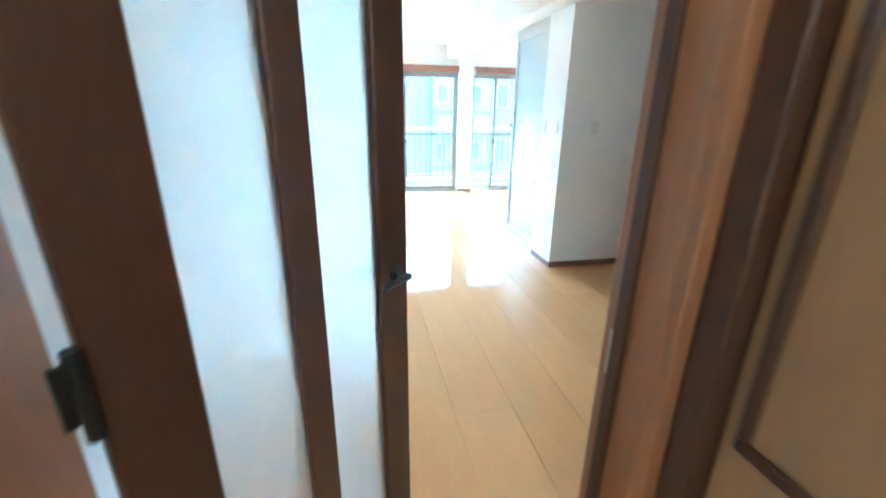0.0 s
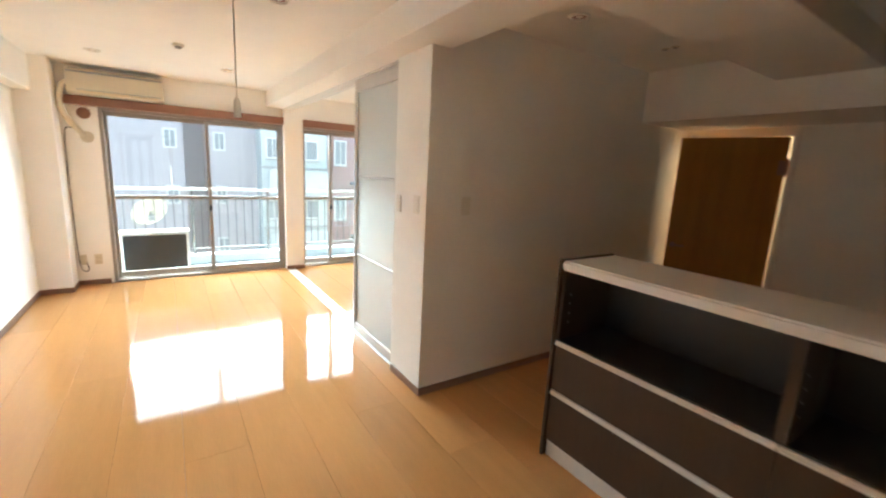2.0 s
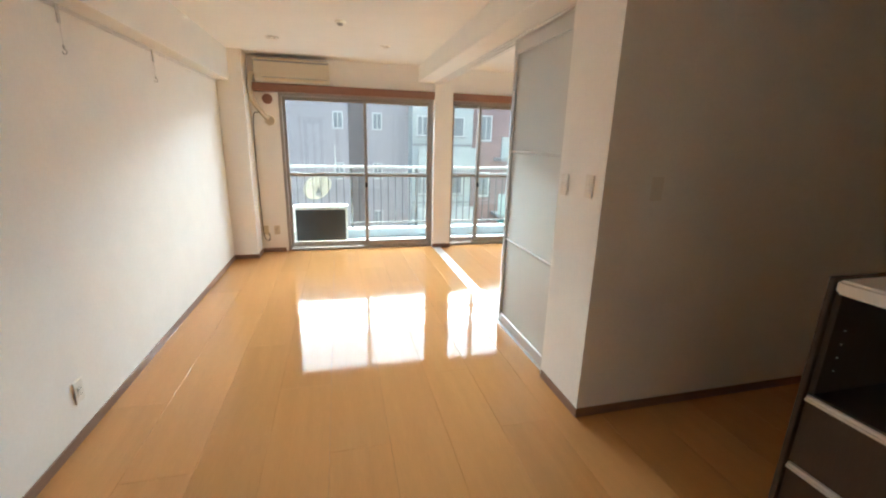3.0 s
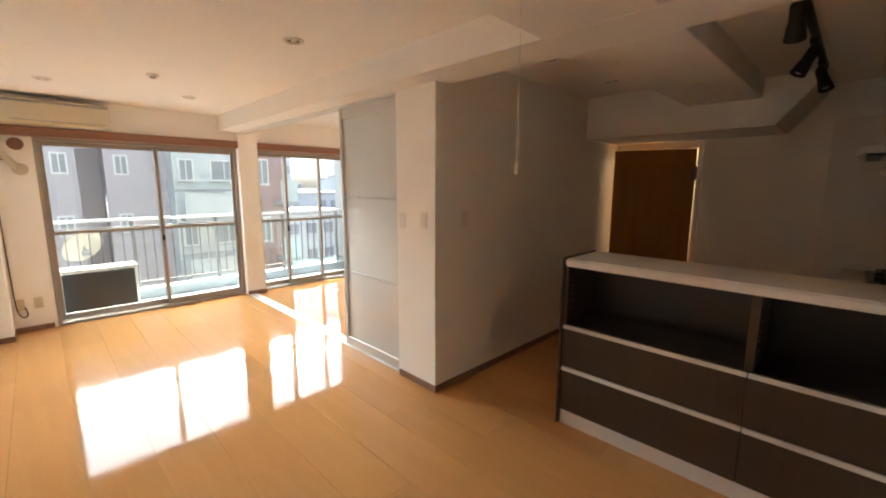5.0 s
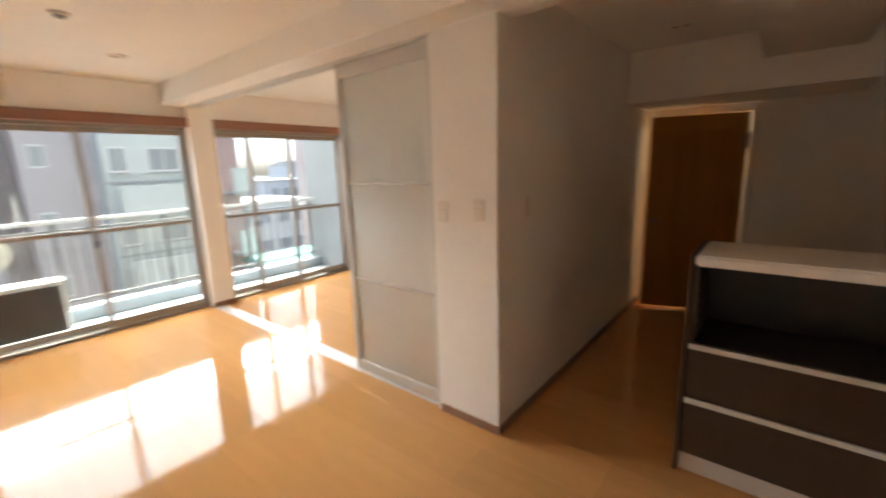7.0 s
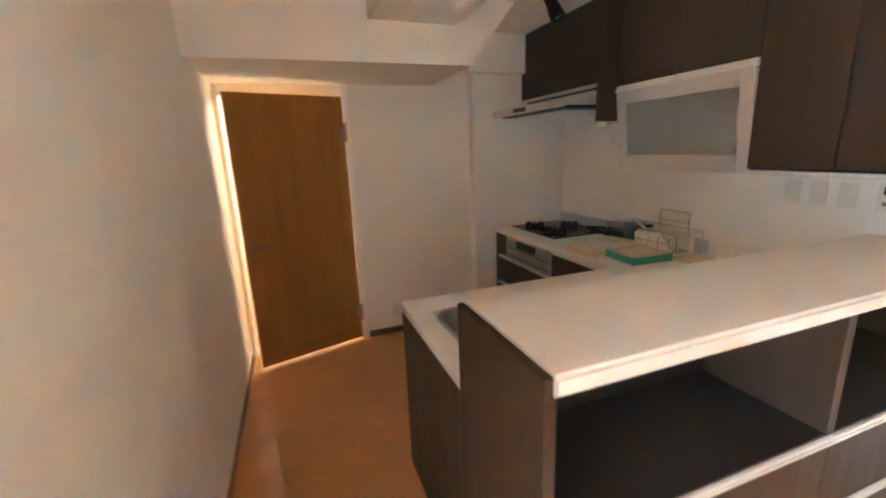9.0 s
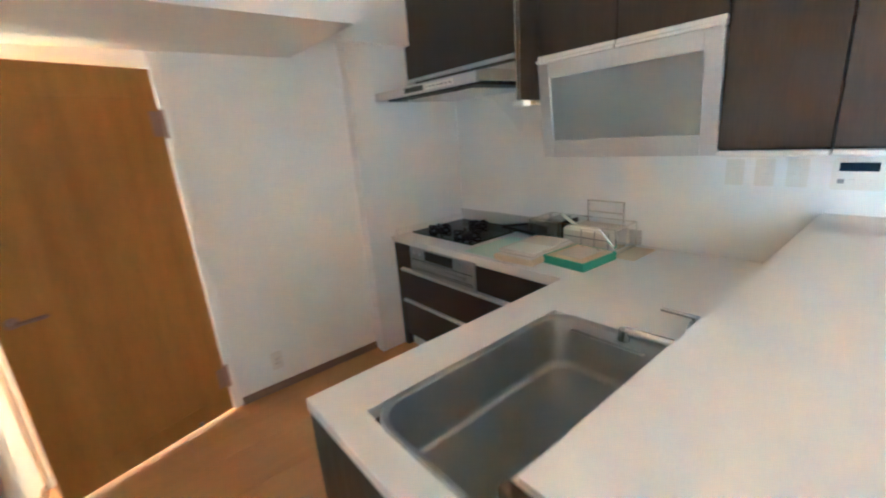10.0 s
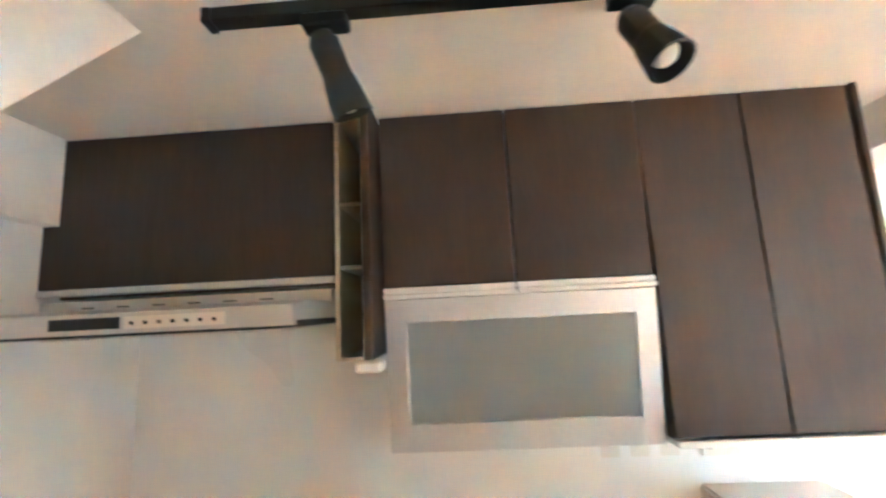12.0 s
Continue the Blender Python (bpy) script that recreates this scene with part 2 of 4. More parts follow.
structure("beam_east", prism_x([(YN, 2.03), (1.373, 2.03), (1.035, ZC + 0.005), (YN, ZC + 0.005)], 3.97, XE), WALL)
W1, W2, WT = (-0.20, 1.78), (2.03, 3.85), 2.05
bm = box(XW, W1[0], YWIN, YWIN + 0.14, -0.01, ZC + 0.02)
box(W1[1], W2[0], 6.81, YWIN + 0.14, -0.01, ZC + 0.02, bm=bm)
box(W2[1], 5.4, YWIN, YWIN + 0.14, -0.01, ZC + 0.02, bm=bm)
box(W1[0], W1[1], YWIN, YWIN + 0.14, WT, ZC + 0.02, bm=bm)
box(W2[0], W2[1], YWIN, YWIN + 0.14, WT, ZC + 0.02, bm=bm)
structure("wall_window", bm, WALL)
structure("wall_bedroom_east", box(5.4, 5.5, YN, YWIN + 0.14, -0.01, ZC + 0.02), WALL)
# corridor behind the entry door
structure("wall_corridor_west", box(-0.72, -0.62, -2.5, YS - T, -0.01, 2.45), WALL)
structure("wall_corridor_east", box(0.562, 0.74, -2.5, YS - T, -0.01, 2.45), WALL)
structure("wall_corridor_south", box(-0.72, 0.74, -2.6, -2.5, -0.01, 2.45), WALL)
structure("ceiling_corridor", box(-0.72, 0.74, -2.6, YS - T, 2.45, 2.55), CEIL)
# room behind the wooden door
structure("wall_washroom_south", box(XE + T, 6.4, 1.7, 1.8, -0.01, 2.45), WALL)
structure("wall_washroom_east", box(6.4, 6.5, 1.7, 3.2, -0.01, 2.45), WALL)
structure("wall_washroom_north", box(5.5, 6.5, 3.08, 3.2, -0.01, 2.45), WALL)
structure("ceiling_washroom", box(XE + T, 6.5, 1.7, 3.2, 2.45, 2.55), CEIL)

# baseboards
for x0, x1, y0, y1 in ((XW, XW + 0.008, YS, 6.60), (XW + 0.008, -0.522, 6.592, 6.60), (-0.53, -0.522, 6.60, 6.892), (-0.522, W1[0] - 0.03, 6.892, 6.90),
                       (1.752, 1.76, YN - 0.008, 3.36), (1.76, 4.72, YN - 0.008, YN), (XE - 0.008, XE, 1.06, 2.025), (W1[1] - 0.0, 2.04, 6.802, 6.81),
                       (XW + 0.008, DX0 - 0.04, YS, YS + 0.008), (DX1 + 0.04, 2.04, YS, YS + 0.008)):
    structure("baseboard", box(x0, x1, y0, y1, 0.0, 0.055, 0.0015), BASEB)


# ---- windows ----
def window(name, x0, x1, split, label):
    base = tagged(new(name), label, "window", "", "structure")
    y0, y1 = YWIN + 0.005, YWIN + 0.125
    fb = box(x0, x0 + 0.035, y0, y1, 0.005, WT, 0.002)
    box(x1 - 0.035, x1, y0, y1, 0.005, WT, 0.002, bm=fb)
    box(x0 + 0.035, x1 - 0.035, y0, y1, WT - 0.045, WT, 0.002, bm=fb)
    box(x0 + 0.035, x1 - 0.035, y0, y1, 0.005, 0.032, 0.002, bm=fb)
    for k in (0.035, 0.075):
        box(x0 + 0.035, x1 - 0.035, y0 + k, y0 + k + 0.008, 0.032, 0.045, bm=fb)
    part("window_frame", fb, SASH, base)
    n = len(split) - 1
    for i in range(n):
        a, b = split[i], split[i + 1]
        yc = YWIN + (0.055 if i % 2 else 0.095)
        sash = part("sash", box(a - 0.018, a + 0.022, yc - 0.016, yc + 0.016, 0.046, WT - 0.047, 0.003), SASH, base)
        sb = box(b - 0.022, b + 0.018, yc - 0.016, yc + 0.016, 0.046, WT - 0.047, 0.003)
        box(a + 0.022, b - 0.022, yc - 0.016, yc + 0.016, 0.046, 0.105, 0.003, bm=sb)
        box(a + 0.022, b - 0.022, yc - 0.016, yc + 0.016, WT - 0.095, WT - 0.047, 0.003, bm=sb)
        box(a + 0.022, b - 0.022, yc - 0.014, yc + 0.014, 1.0, 1.04, 0.003, bm=sb)
        part("sash_rails", sb, SASH, base)
        for z0, z1 in ((0.105, 1.0), (1.04, WT - 0.095)):
            p = part("pane", box(a + 0.02, b - 0.02, yc - 0.0025, yc + 0.0025, z0 - 0.004, z1 + 0.004), GLASS, base)
            p.visible_shadow = False
        if i == 1:
            lk = box(a - 0.014, a + 0.016, yc - 0.042, yc - 0.017, 0.86, 0.93, 0.006, 2)
            part("crescent_lock", lk, BLACK, base)
    return base


window("window_1", W1[0], W1[1], (W1[0] + 0.05, 0.86, W1[1] - 0.05), "bronze aluminium sliding window with clear glass, closed")
window("window_2", W2[0], W2[1], (W2[0] + 0.05, 2.47, 3.02, W2[1] - 0.05), "bronze aluminium sliding window onto the balcony")

# curtain boards over the windows
for x0, x1 in ((-0.50, 1.775), (2.035, 3.95)):
    structure("trim_curtain_board", box(x0, x1, 6.80, 6.899, 2.035, 2.13, 0.004), BOARDW)



def tube_hook(x, y, z):
    """A small bent hook that hangs below its wire."""
    bm = bmesh.new()
    pts = [Vector((x + 0.010 * math.sin(radians(a)), y, z - 0.012 + 0.012 * math.cos(radians(a)))) for a in range(0, 271, 45)]
    join(bm, cyl((x, y, z), (x, y, z + 0.016), 0.005, seg=8))
    for p, q in zip(pts, pts[1:]):
        join(bm, cyl(p, q, 0.0028, seg=6))
    return bm


# picture rail with hooks
rail = thing("picture_rail", "white aluminium picture rail with hooks high on the white wall", "picture rail")
rb = box(XW + 0.0005, XW + 0.014, YS + 0.3, 6.598, 2.084, 2.108, 0.002)
part("rail", rb, WHITEALU, rail)
for y in (2.65, 3.76, 4.85):
    hb = box(XW + 0.014, XW + 0.022, y - 0.010, y + 0.010, 2.015, 2.10, 0.002)
    join(hb, cyl((XW + 0.018, y, 2.016), (XW + 0.018, y, 1.915), 0.0008, seg=6))
    join(hb, tube_hook(XW + 0.018, y, 1.90))
    part("hook", hb, ALU, rail, "small metal picture hook on a thin wire")

# ---- entry door with frosted glass ----
dframe = tagged(new("door_1"), "brown wooden door frame of the entry to the living room", "door frame", "", "structure")
for x0, x1 in ((DX0, DX0 + 0.012), (DX1 - 0.035, DX1)):
    part("jamb", box(x0, x1, YS - T - 0.02, YS + 0.012, 0.0, DH, 0.003), FRAMEWOOD, dframe)
part("header", box(DX0 + 0.012, DX1 - 0.035, YS - T - 0.02, YS + 0.012, DH - 0.035, DH, 0.003), FRAMEWOOD, dframe)
part("casing", box(DX1 - 0.008, DX1 + 0.045, YS + 0.0005, YS + 0.016, 0.0, DH + 0.04, 0.003), FRAMEWOOD, dframe)
part("casing", box(DX0 - 0.045, DX0 - 0.004, YS + 0.0005, YS + 0.008, 0.0, DH + 0.04, 0.003), FRAMEWOOD, dframe)
# dark strip for the stop and, in its colour, the shadow gap beside it
part("door_stop", box(DX1 - 0.047, DX1 - 0.034, 0.108, 0.140, 0.0, DH - 0.035, 0.002), DARKWOOD, dframe)
part("casing_back", box(DX1 - 0.034, DX1 + 0.003, 0.001, YS - T - 0.021, 0.0, DH, 0.002), FRAMEWOOD, dframe)
part("strike_plate", box(DX1 - 0.037, DX1 - 0.0345, YS - 0.035, YS - 0.012, 0.93, 1.03, 0.0008), ALU, dframe)

LW, LH, LT = 0.755, 1.995, 0.036
leaf = thing("glass_door", "dark brown wooden door with two frosted glass panes, standing open", "door",
             at=pose(-0.424, 0.130, 0.008, 0, 0, 45.5))
for x0, x1 in ((0.0, 0.146), (0.356, 0.440), (0.638, LW)):
    part("stile", box(x0, x1, -LT / 2, LT / 2, 0, LH, 0.004), DARKWOOD, leaf)
for a, b in ((0.146, 0.356), (0.440, 0.638)):
    part("rail", box(a, b, -LT / 2 + 0.001, LT / 2 - 0.001, 0, 0.17, 0.003), DARKWOOD, leaf)
    part("rail", box(a, b, -LT / 2 + 0.001, LT / 2 - 0.001, LH - 0.12, LH, 0.003), DARKWOOD, leaf)
    part("glass", box(a - 0.006, b + 0.006, -0.0025, 0.0025, 0.16, LH - 0.11), FROST, leaf, "frosted glass pane")
for s in (-1, 1):
    hb = cyl((LW - 0.055, s * LT / 2, 0.985), (LW - 0.055, s * (LT / 2 + 0.010), 0.985), 0.026, seg=20)
    join(hb, cyl((LW - 0.055, s * (LT / 2 + 0.005), 0.985), (LW - 0.055, s * (LT / 2 + 0.05), 0.985), 0.010, seg=12))
    join(hb, box(LW - 0.165, LW - 0.043, s * (LT / 2 + 0.048) - 0.009, s * (LT / 2 + 0.048) + 0.009, 0.976, 0.995, 0.006, 2))
    part("lever_handle", hb, GREYMET, leaf, "dark grey metal lever handle", smooth=False)
for z in (0.25, 1.035, 1.80):
    hg = box(-0.040, 0.003, -0.020, -0.004, z - 0.05, z + 0.05, 0.002)
    join(hg, cyl((-0.012, -0.026, z - 0.075), (-0.012, -0.026, z + 0.075), 0.012, seg=12))
    part("hinge", hg, BLACK, leaf, "black metal hinge")

# panelled door in the corridor
cd = thing("panel_door", "tan wooden panel door with dark mouldings in the corridor", "door")
part("leaf", box(0.522, 0.558, -0.86, -0.064, 0.01, 1.99, 0.003), TANWOOD, cd)
for z0, z1 in ((0.965, 1.87), (0.13, 0.84)):
    for y0, y1, c0, c1 in ((-0.76, -0.09, z0, z0 + 0.022), (-0.76, -0.09, z1 - 0.022, z1), (-0.76, -0.738, z0 + 0.022, z1 - 0.022), (-0.112, -0.09, z0 + 0.022, z1 - 0.022)):
        part("moulding", box(0.510, 0.523, y0, y1, c0, c1, 0.004), DARKWOOD, cd)
# near post: its dark colour also takes in the shaded gap at the frame
part("frame_post", box(0.490, 0.5615, -0.058, 0.000, 0.0, 2.03, 0.004), DARKWOOD, cd)
part("frame_post", box(0.505, 0.5615, -0.915, -0.866, 0.0, 2.03, 0.004), DARKWOOD, cd)
part("frame_head", box(0.505, 0.5615, -0.866, -0.058, 1.995, 2.03, 0.004), DARKWOOD, cd)
kb = cyl((0.522, -0.10, 0.80), (0.512, -0.10, 0.80), 0.008, seg=12)
part("latch_hole", kb, DARKWOOD, cd)

# ---- frosted sliding door ----
sl = thing("sliding_door", "aluminium-framed frosted sliding door with three panels, pushed open", "sliding door")
X0, X1 = 1.795, 1.830
for y0, y1 in ((3.395, 3.425), (4.205, 4.245)):
    part("stile", box(X0, X1, y0, y1, 0.012, 2.235, 0.003), ALU, sl)
for z0, z1 in ((0.012, 0.095), (0.735, 0.755), (1.430, 1.450), (2.135, 2.235)):
    part("rail", box(X0 + 0.002, X1 - 0.002, 3.425, 4.205, z0, z1, 0.003), ALU, sl)
for z0, z1 in ((0.095, 0.735), (0.755, 1.430), (1.450, 2.135)):
    part("frosted_panel", box(X0 + 0.013, X1 - 0.013, 3.42, 4.21, z0 - 0.004, z1 + 0.004), PANELFROST, sl, "frosted acrylic panel")
structure("trim_sliding_post", box(1.765, 1.86, 3.3705, 3.392, 0.0, 2.249, 0.003), WHITEALU)
structure("trim_floor_track", box(1.785, 1.90, 3.393, 6.80, 0.0005, 0.007, 0.002), WHITEALU)
tb = box(1.775, 1.90, 3.393, 6.805, 2.237, 2.2495, 0.002)
for x in (1.80, 1.84):
    box(x - 0.003, x + 0.003, 3.40, 6.80, 2.226, 2.238, bm=tb)
structure("trim_ceiling_track", tb, WHITEALU)


# ---- switches and sockets ----
def plate(name, label, cat, m, rockers=1, mat=WHITEPL, w=0.07, h=0.12, sockets=False):
    ob = thing(name, label, cat, "wall plates", at=m)
    part("cover", box(-w / 2, w / 2, -0.0085, -0.0005, -h / 2, h / 2, 0.003, 2), mat, ob)
    for i in range(rockers):
        zc = (i - (rockers - 1) / 2) * 0.032
        part("rocker", box(-w * 0.24, w * 0.24, -0.0125, -0.008, zc - 0.012, zc + 0.012, 0.002), mat, ob)
        if sockets:
            for s in (-1, 1):
                part("slot", box(s * 0.007 - 0.0015, s * 0.007 + 0.0015, -0.0132, -0.012, zc - 0.005, zc + 0.005), BLACK, ob)
    return ob


plate("light_switch", "white rocker light switch on the white wall", "switch", pose(1.76, 3.30, 1.285, 0, 0, -90), 1)
plate("light_switch", "white rocker light switch on the white wall", "switch", pose(1.76, 3.055, 1.30, 0, 0, -90), 3)
plate("light_switch", "white rocker light switch on the white wall", "switch", pose(2.067, YN, 1.30), 1)
plate("power_socket", "white power socket low on the white wall", "socket", pose(XW, 3.344, 0.255, 0, 0, 90), 2, sockets=True)
plate("power_socket", "white power socket beside the wooden door", "socket", pose(XE, 1.784, 0.21, 0, 0, -90), 2, sockets=True)
plate("power_socket", "cream power socket beside the window", "socket", pose(-0.33, YWIN, 0.30), 2, CREAM, sockets=True)
plate("antenna_socket", "cream antenna socket with a loose cable", "socket", pose(-0.47, YWIN, 0.30), 1, CREAM)
for x in (2.80, 2.69, 2.58):
    plate("power_socket", "white power socket over the worktop", "socket", pose(x, YS + 0.012, 1.265, 0, 0, 180), 2, WHITEPL, 0.07, 0.115)
plate("light_switch", "cream light switch at the end of the wall cabinets", "switch", pose(2.06, YS + 0.012, 1.265, 0, 0, 180), 1, CREAM)
plate("light_switch", "white light switch on the white wall by the counter", "switch", pose(1.846, YS, 1.288, 0, 0, 180), 2)
plate("light_switch", "white light switch on the white wall by the entry", "switch", pose(1.08, YS, 1.28, 0, 0, 180), 3, CREAM)
rc = thing("heater_control", "white water heater control panel with a dark display", "control panel", at=pose(2.40, YS + 0.012, 1.265, 0, 0, 180))
part("cover", box(-0.075, 0.075, -0.02, -0.0005, -0.06, 0.06, 0.005, 2), WHITEPL, rc)
part("display", box(-0.055, 0.055, -0.0215, -0.019, 0.012, 0.045, 0.001), LCD, rc, "dark display")
for i in range(4):
    part("button", box(-0.055 + i * 0.03, -0.035 + i * 0.03, -0.0225, -0.019, -0.035, -0.018, 0.002), GREYPL if i == 0 else WHITEPL, rc)

# ---- bar counter ----
BX0, BX1, BY0, BY1 = 2.07, 2.49, YS + 0.012, 2.085
bar = thing("bar_counter", "dark brown bar counter with open shelves, drawers and a white top", "counter")
part("end_panel", box(BX0 - 0.014, BX1, BY1 - 0.002, BY1 + 0.018, 0.0, 1.112, 0.003), DARK, bar)
part("top", box(BX0 - 0.012, BX1, BY0, BY1 - 0.003, 1.058, 1.108, 0.010, 3), WHITETOP, bar, "white laminate top")
part("back_panel", box(BX1 - 0.02, BX1, BY0, BY1 - 0.003, 0.0, 0.857), DARK, bar)
part("splash_panel", box(BX1 - 0.02, BX1, BY0, BY1 - 0.003, 0.858, 1.057), WHITETOP, bar, "white splash panel above the worktop")
part("plinth", box(BX0 + 0.018, BX0 + 0.032, BY0, BY1 - 0.003, 0.0, 0.098), WHITEALU, bar, "pale plinth strip")
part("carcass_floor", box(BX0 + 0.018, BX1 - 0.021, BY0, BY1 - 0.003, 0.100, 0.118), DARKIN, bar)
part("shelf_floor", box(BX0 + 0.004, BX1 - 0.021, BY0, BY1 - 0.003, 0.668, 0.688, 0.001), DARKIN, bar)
part("shelf_back", box(BX1 - 0.028, BX1 - 0.021, BY0, BY1 - 0.003, 0.689, 1.057), DARKIN, bar)
MID = 1.118
for y0, y1 in ((MID - 0.018, MID + 0.018), (BY1 - 0.022, BY1 - 0.0035), (BY0, BY0 + 0.018)):
    part("upright", box(BX0 + 0.003, BX1 - 0.03, y0, y1, 0.689, 1.0575, 0.001), DARK, bar)
for y0, y1 in ((BY0 + 0.002, MID - 0.0025), (MID + 0.0025, BY1 - 0.006)):
    for z0, z1 in ((0.104, 0.382), (0.403, 0.662)):
        d = part("drawer", box(BX0, BX0 + 0.018, y0, y1, z0, z1 - 0.006, 0.0015), DARK, bar)
        g = box(BX0 - 0.006, BX0 + 0.020, y0, y1, z1 - 0.004, z1 + 0.018, 0.003)
        box(BX0 - 0.010, BX0 - 0.005, y0, y1, z1 - 0.004, z1 + 0.006, 0.001, bm=g)
        part("handle_rail", g, WHITEALU, d, "pale aluminium handle rail")
    for z in (0.78, 0.83, 0.88, 0.93):
        part("shelf_pin", cyl((BX0 + 0.05, y1 - 0.021 if y1 > 1.5 else y1 - 0.0175, z), (BX0 + 0.05, y1 - 0.026 if y1 > 1.5 else y1 - 0.022, z), 0.003, seg=6), ALU, bar)

# ---- sink run ----
SX0, SX1 = BX1 + 0.001, 3.232
SINK = (2.575, 3.06, 1.18, 2.00)
sinkcab = thing("sink_cabinet", "dark brown base cabinet under the sink with an end panel", "cabinet")
part("end_panel", box(SX0, SX1 - 0.005, 2.068, 2.09, 0.0, 0.818, 0.002), DARK, sinkcab)
part("plinth", box(3.145, 3.16, 0.95, 2.067, 0.0, 0.10), WHITEALU, sinkcab)
sb = box(SX0, 3.19, 0.95, 2.067, 0.10, 0.118)
box(SX0, SX0 + 0.018, 0.95, 2.067, 0.118, 0.818, bm=sb)
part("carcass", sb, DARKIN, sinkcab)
for y0, y1 in ((0.97, 1.515), (1.52, 2.066)):
    for z0, z1 in ((0.104, 0.44), (0.465, 0.80)):
        d = part("drawer", box(3.192, 3.21, y0, y1, z0, z1 - 0.005, 0.0015), DARK, sinkcab)
        part("handle_rail", box(3.19, 3.217, y0, y1, z1 - 0.003, z1 + 0.016, 0.003), WHITEALU, d, "pale aluminium handle rail")

top = thing("worktop", "white L-shaped kitchen worktop", "worktop")
WZ0, WZ1 = 0.819, 0.856
tb = box(SX0, SINK[0], 0.88, 2.092, WZ0, WZ1)
box(SINK[1], SX1, 0.88, 2.092, WZ0, WZ1, bm=tb)
box(SINK[0], SINK[1], 0.88, SINK[2], WZ0, WZ1, bm=tb)
box(SINK[0], SINK[1], SINK[3], 2.092, WZ0, WZ1, bm=tb)
box(SX0, XE2 - 0.001, YS + 0.013, 0.88, WZ0, WZ1, bm=tb)
bmesh.ops.remove_doubles(tb, verts=tb.verts, dist=0.0001)
part("slab", tb, WHITETOP, top)
part("upstand", box(3.20, XE2 - 0.001, YS + 0.0125, YS + 0.026, WZ1 + 0.0005, 0.940, 0.002), ALU, top, "metal upstand behind the hob")
part("side_upstand", box(XE2 - 0.012, XE2 - 0.0005, YS + 0.027, 0.84, WZ1 + 0.0005, 0.90, 0.002), WHITETOP, top)


def basin(x0, x1, y0, y1, top_z, depth, r, rim):
    bm = bmesh.new()

    def ring(inset, z, rad):
        pts = []
        for cx, cy, a0 in ((x1 - inset - rad, y1 - inset - rad, 0), (x0 + inset + rad, y1 - inset - rad, 90), (x0 + inset + rad, y0 + inset + rad, 180), (x1 - inset - rad, y0 + inset + rad, 270)):
            for k in range(7):
                a = radians(a0 + k * 15)
                pts.append(bm.verts.new((cx + rad * math.cos(a), cy + rad * math.sin(a), z)))
        return pts
    rings = [ring(-rim, top_z + 0.001, r + rim), ring(-rim + 0.004, top_z + 0.006, r + rim - 0.004), ring(-0.010, top_z + 0.005, r + 0.010), ring(-0.006, top_z + 0.001, r + 0.006),
             ring(0.0, top_z + 0.001, r), ring(0.004, top_z - 0.006, r), ring(0.010, top_z - depth + 0.030, r), ring(0.014, top_z - depth + 0.010, r), ring(0.024, top_z - depth + 0.001, r), ring(0.034, top_z - depth, r * 0.9)]
    for a, b in zip(rings, rings[1:]):
        n = len(a)
        for i in range(n):
            bm.faces.new((a[i], a[(i + 1) % n], b[(i + 1) % n], b[i]))
    bm.faces.new(rings[-1])
    return bm


sink = thing("kitchen_sink", "stainless steel kitchen sink let into the white worktop", "sink")
sk = part("basin", basin(2.597, 3.04, 1.20, 1.985, WZ1, 0.19, 0.085, 0.020), STEEL, sink, smooth=True)
dr = cyl((2.72, 1.60, WZ1 - 0.1905), (2.72, 1.60, WZ1 - 0.184), 0.058, 0.052, seg=24)
part("drain", dr, STEEL, sink, "steel drain strainer")
part("soap_ledge", box(2.70, 2.96, 1.214, 1.235, WZ1 - 0.035, WZ1 - 0.030, 0.002), STEEL, sink)

faucet = thing("faucet", "grey metal single-lever faucet beside the sink", "faucet", at=pose(2.536, 1.30, WZ1))
fb = cyl((0, 0, 0), (0, 0, 0.012), 0.030, seg=24)
join(fb, cyl((0, 0, 0.010), (0, 0, 0.135), 0.029, 0.026, seg=24))
part("body", fb, STEEL, faucet, smooth=False)
part("cap", cyl((0, 0, 0.135), (0, 0, 0.158), 0.028, 0.022, seg=24), STEEL, faucet)
part("spout", join(cyl((0.01, 0.01, 0.088), (0.16, 0.065, 0.108), 0.013, 0.015, seg=16), cyl((0.160, 0.065, 0.114), (0.162, 0.066, 0.080), 0.017, seg=16)), CHROME, faucet)
part("lever", join(cyl((0, 0, 0.158), (0.005, 0, 0.172), 0.012, seg=12), box(-0.008, 0.095, -0.007, 0.007, 0.168, 0.178, 0.003)), CHROME, faucet)

# ---- hob run ----
hobcab = thing("hob_cabinet", "dark brown base cabinet with drawers and a built-in grill", "cabinet")
part("side_panel", box(4.612, XE2 - 0.001, 0.40, 0.862, 0.0, 0.818, 0.002), DARK, hobcab)
part("plinth", box(3.235, 4.61, 0.80, 0.815, 0.0, 0.10), WHITEALU, hobcab)
cb = box(3.235, 4.61, YS + 0.013, 0.838, 0.10, 0.118)
box(3.235, 3.25, YS + 0.013, 0.838, 0.118, 0.818, bm=cb)
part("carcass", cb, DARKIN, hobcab)
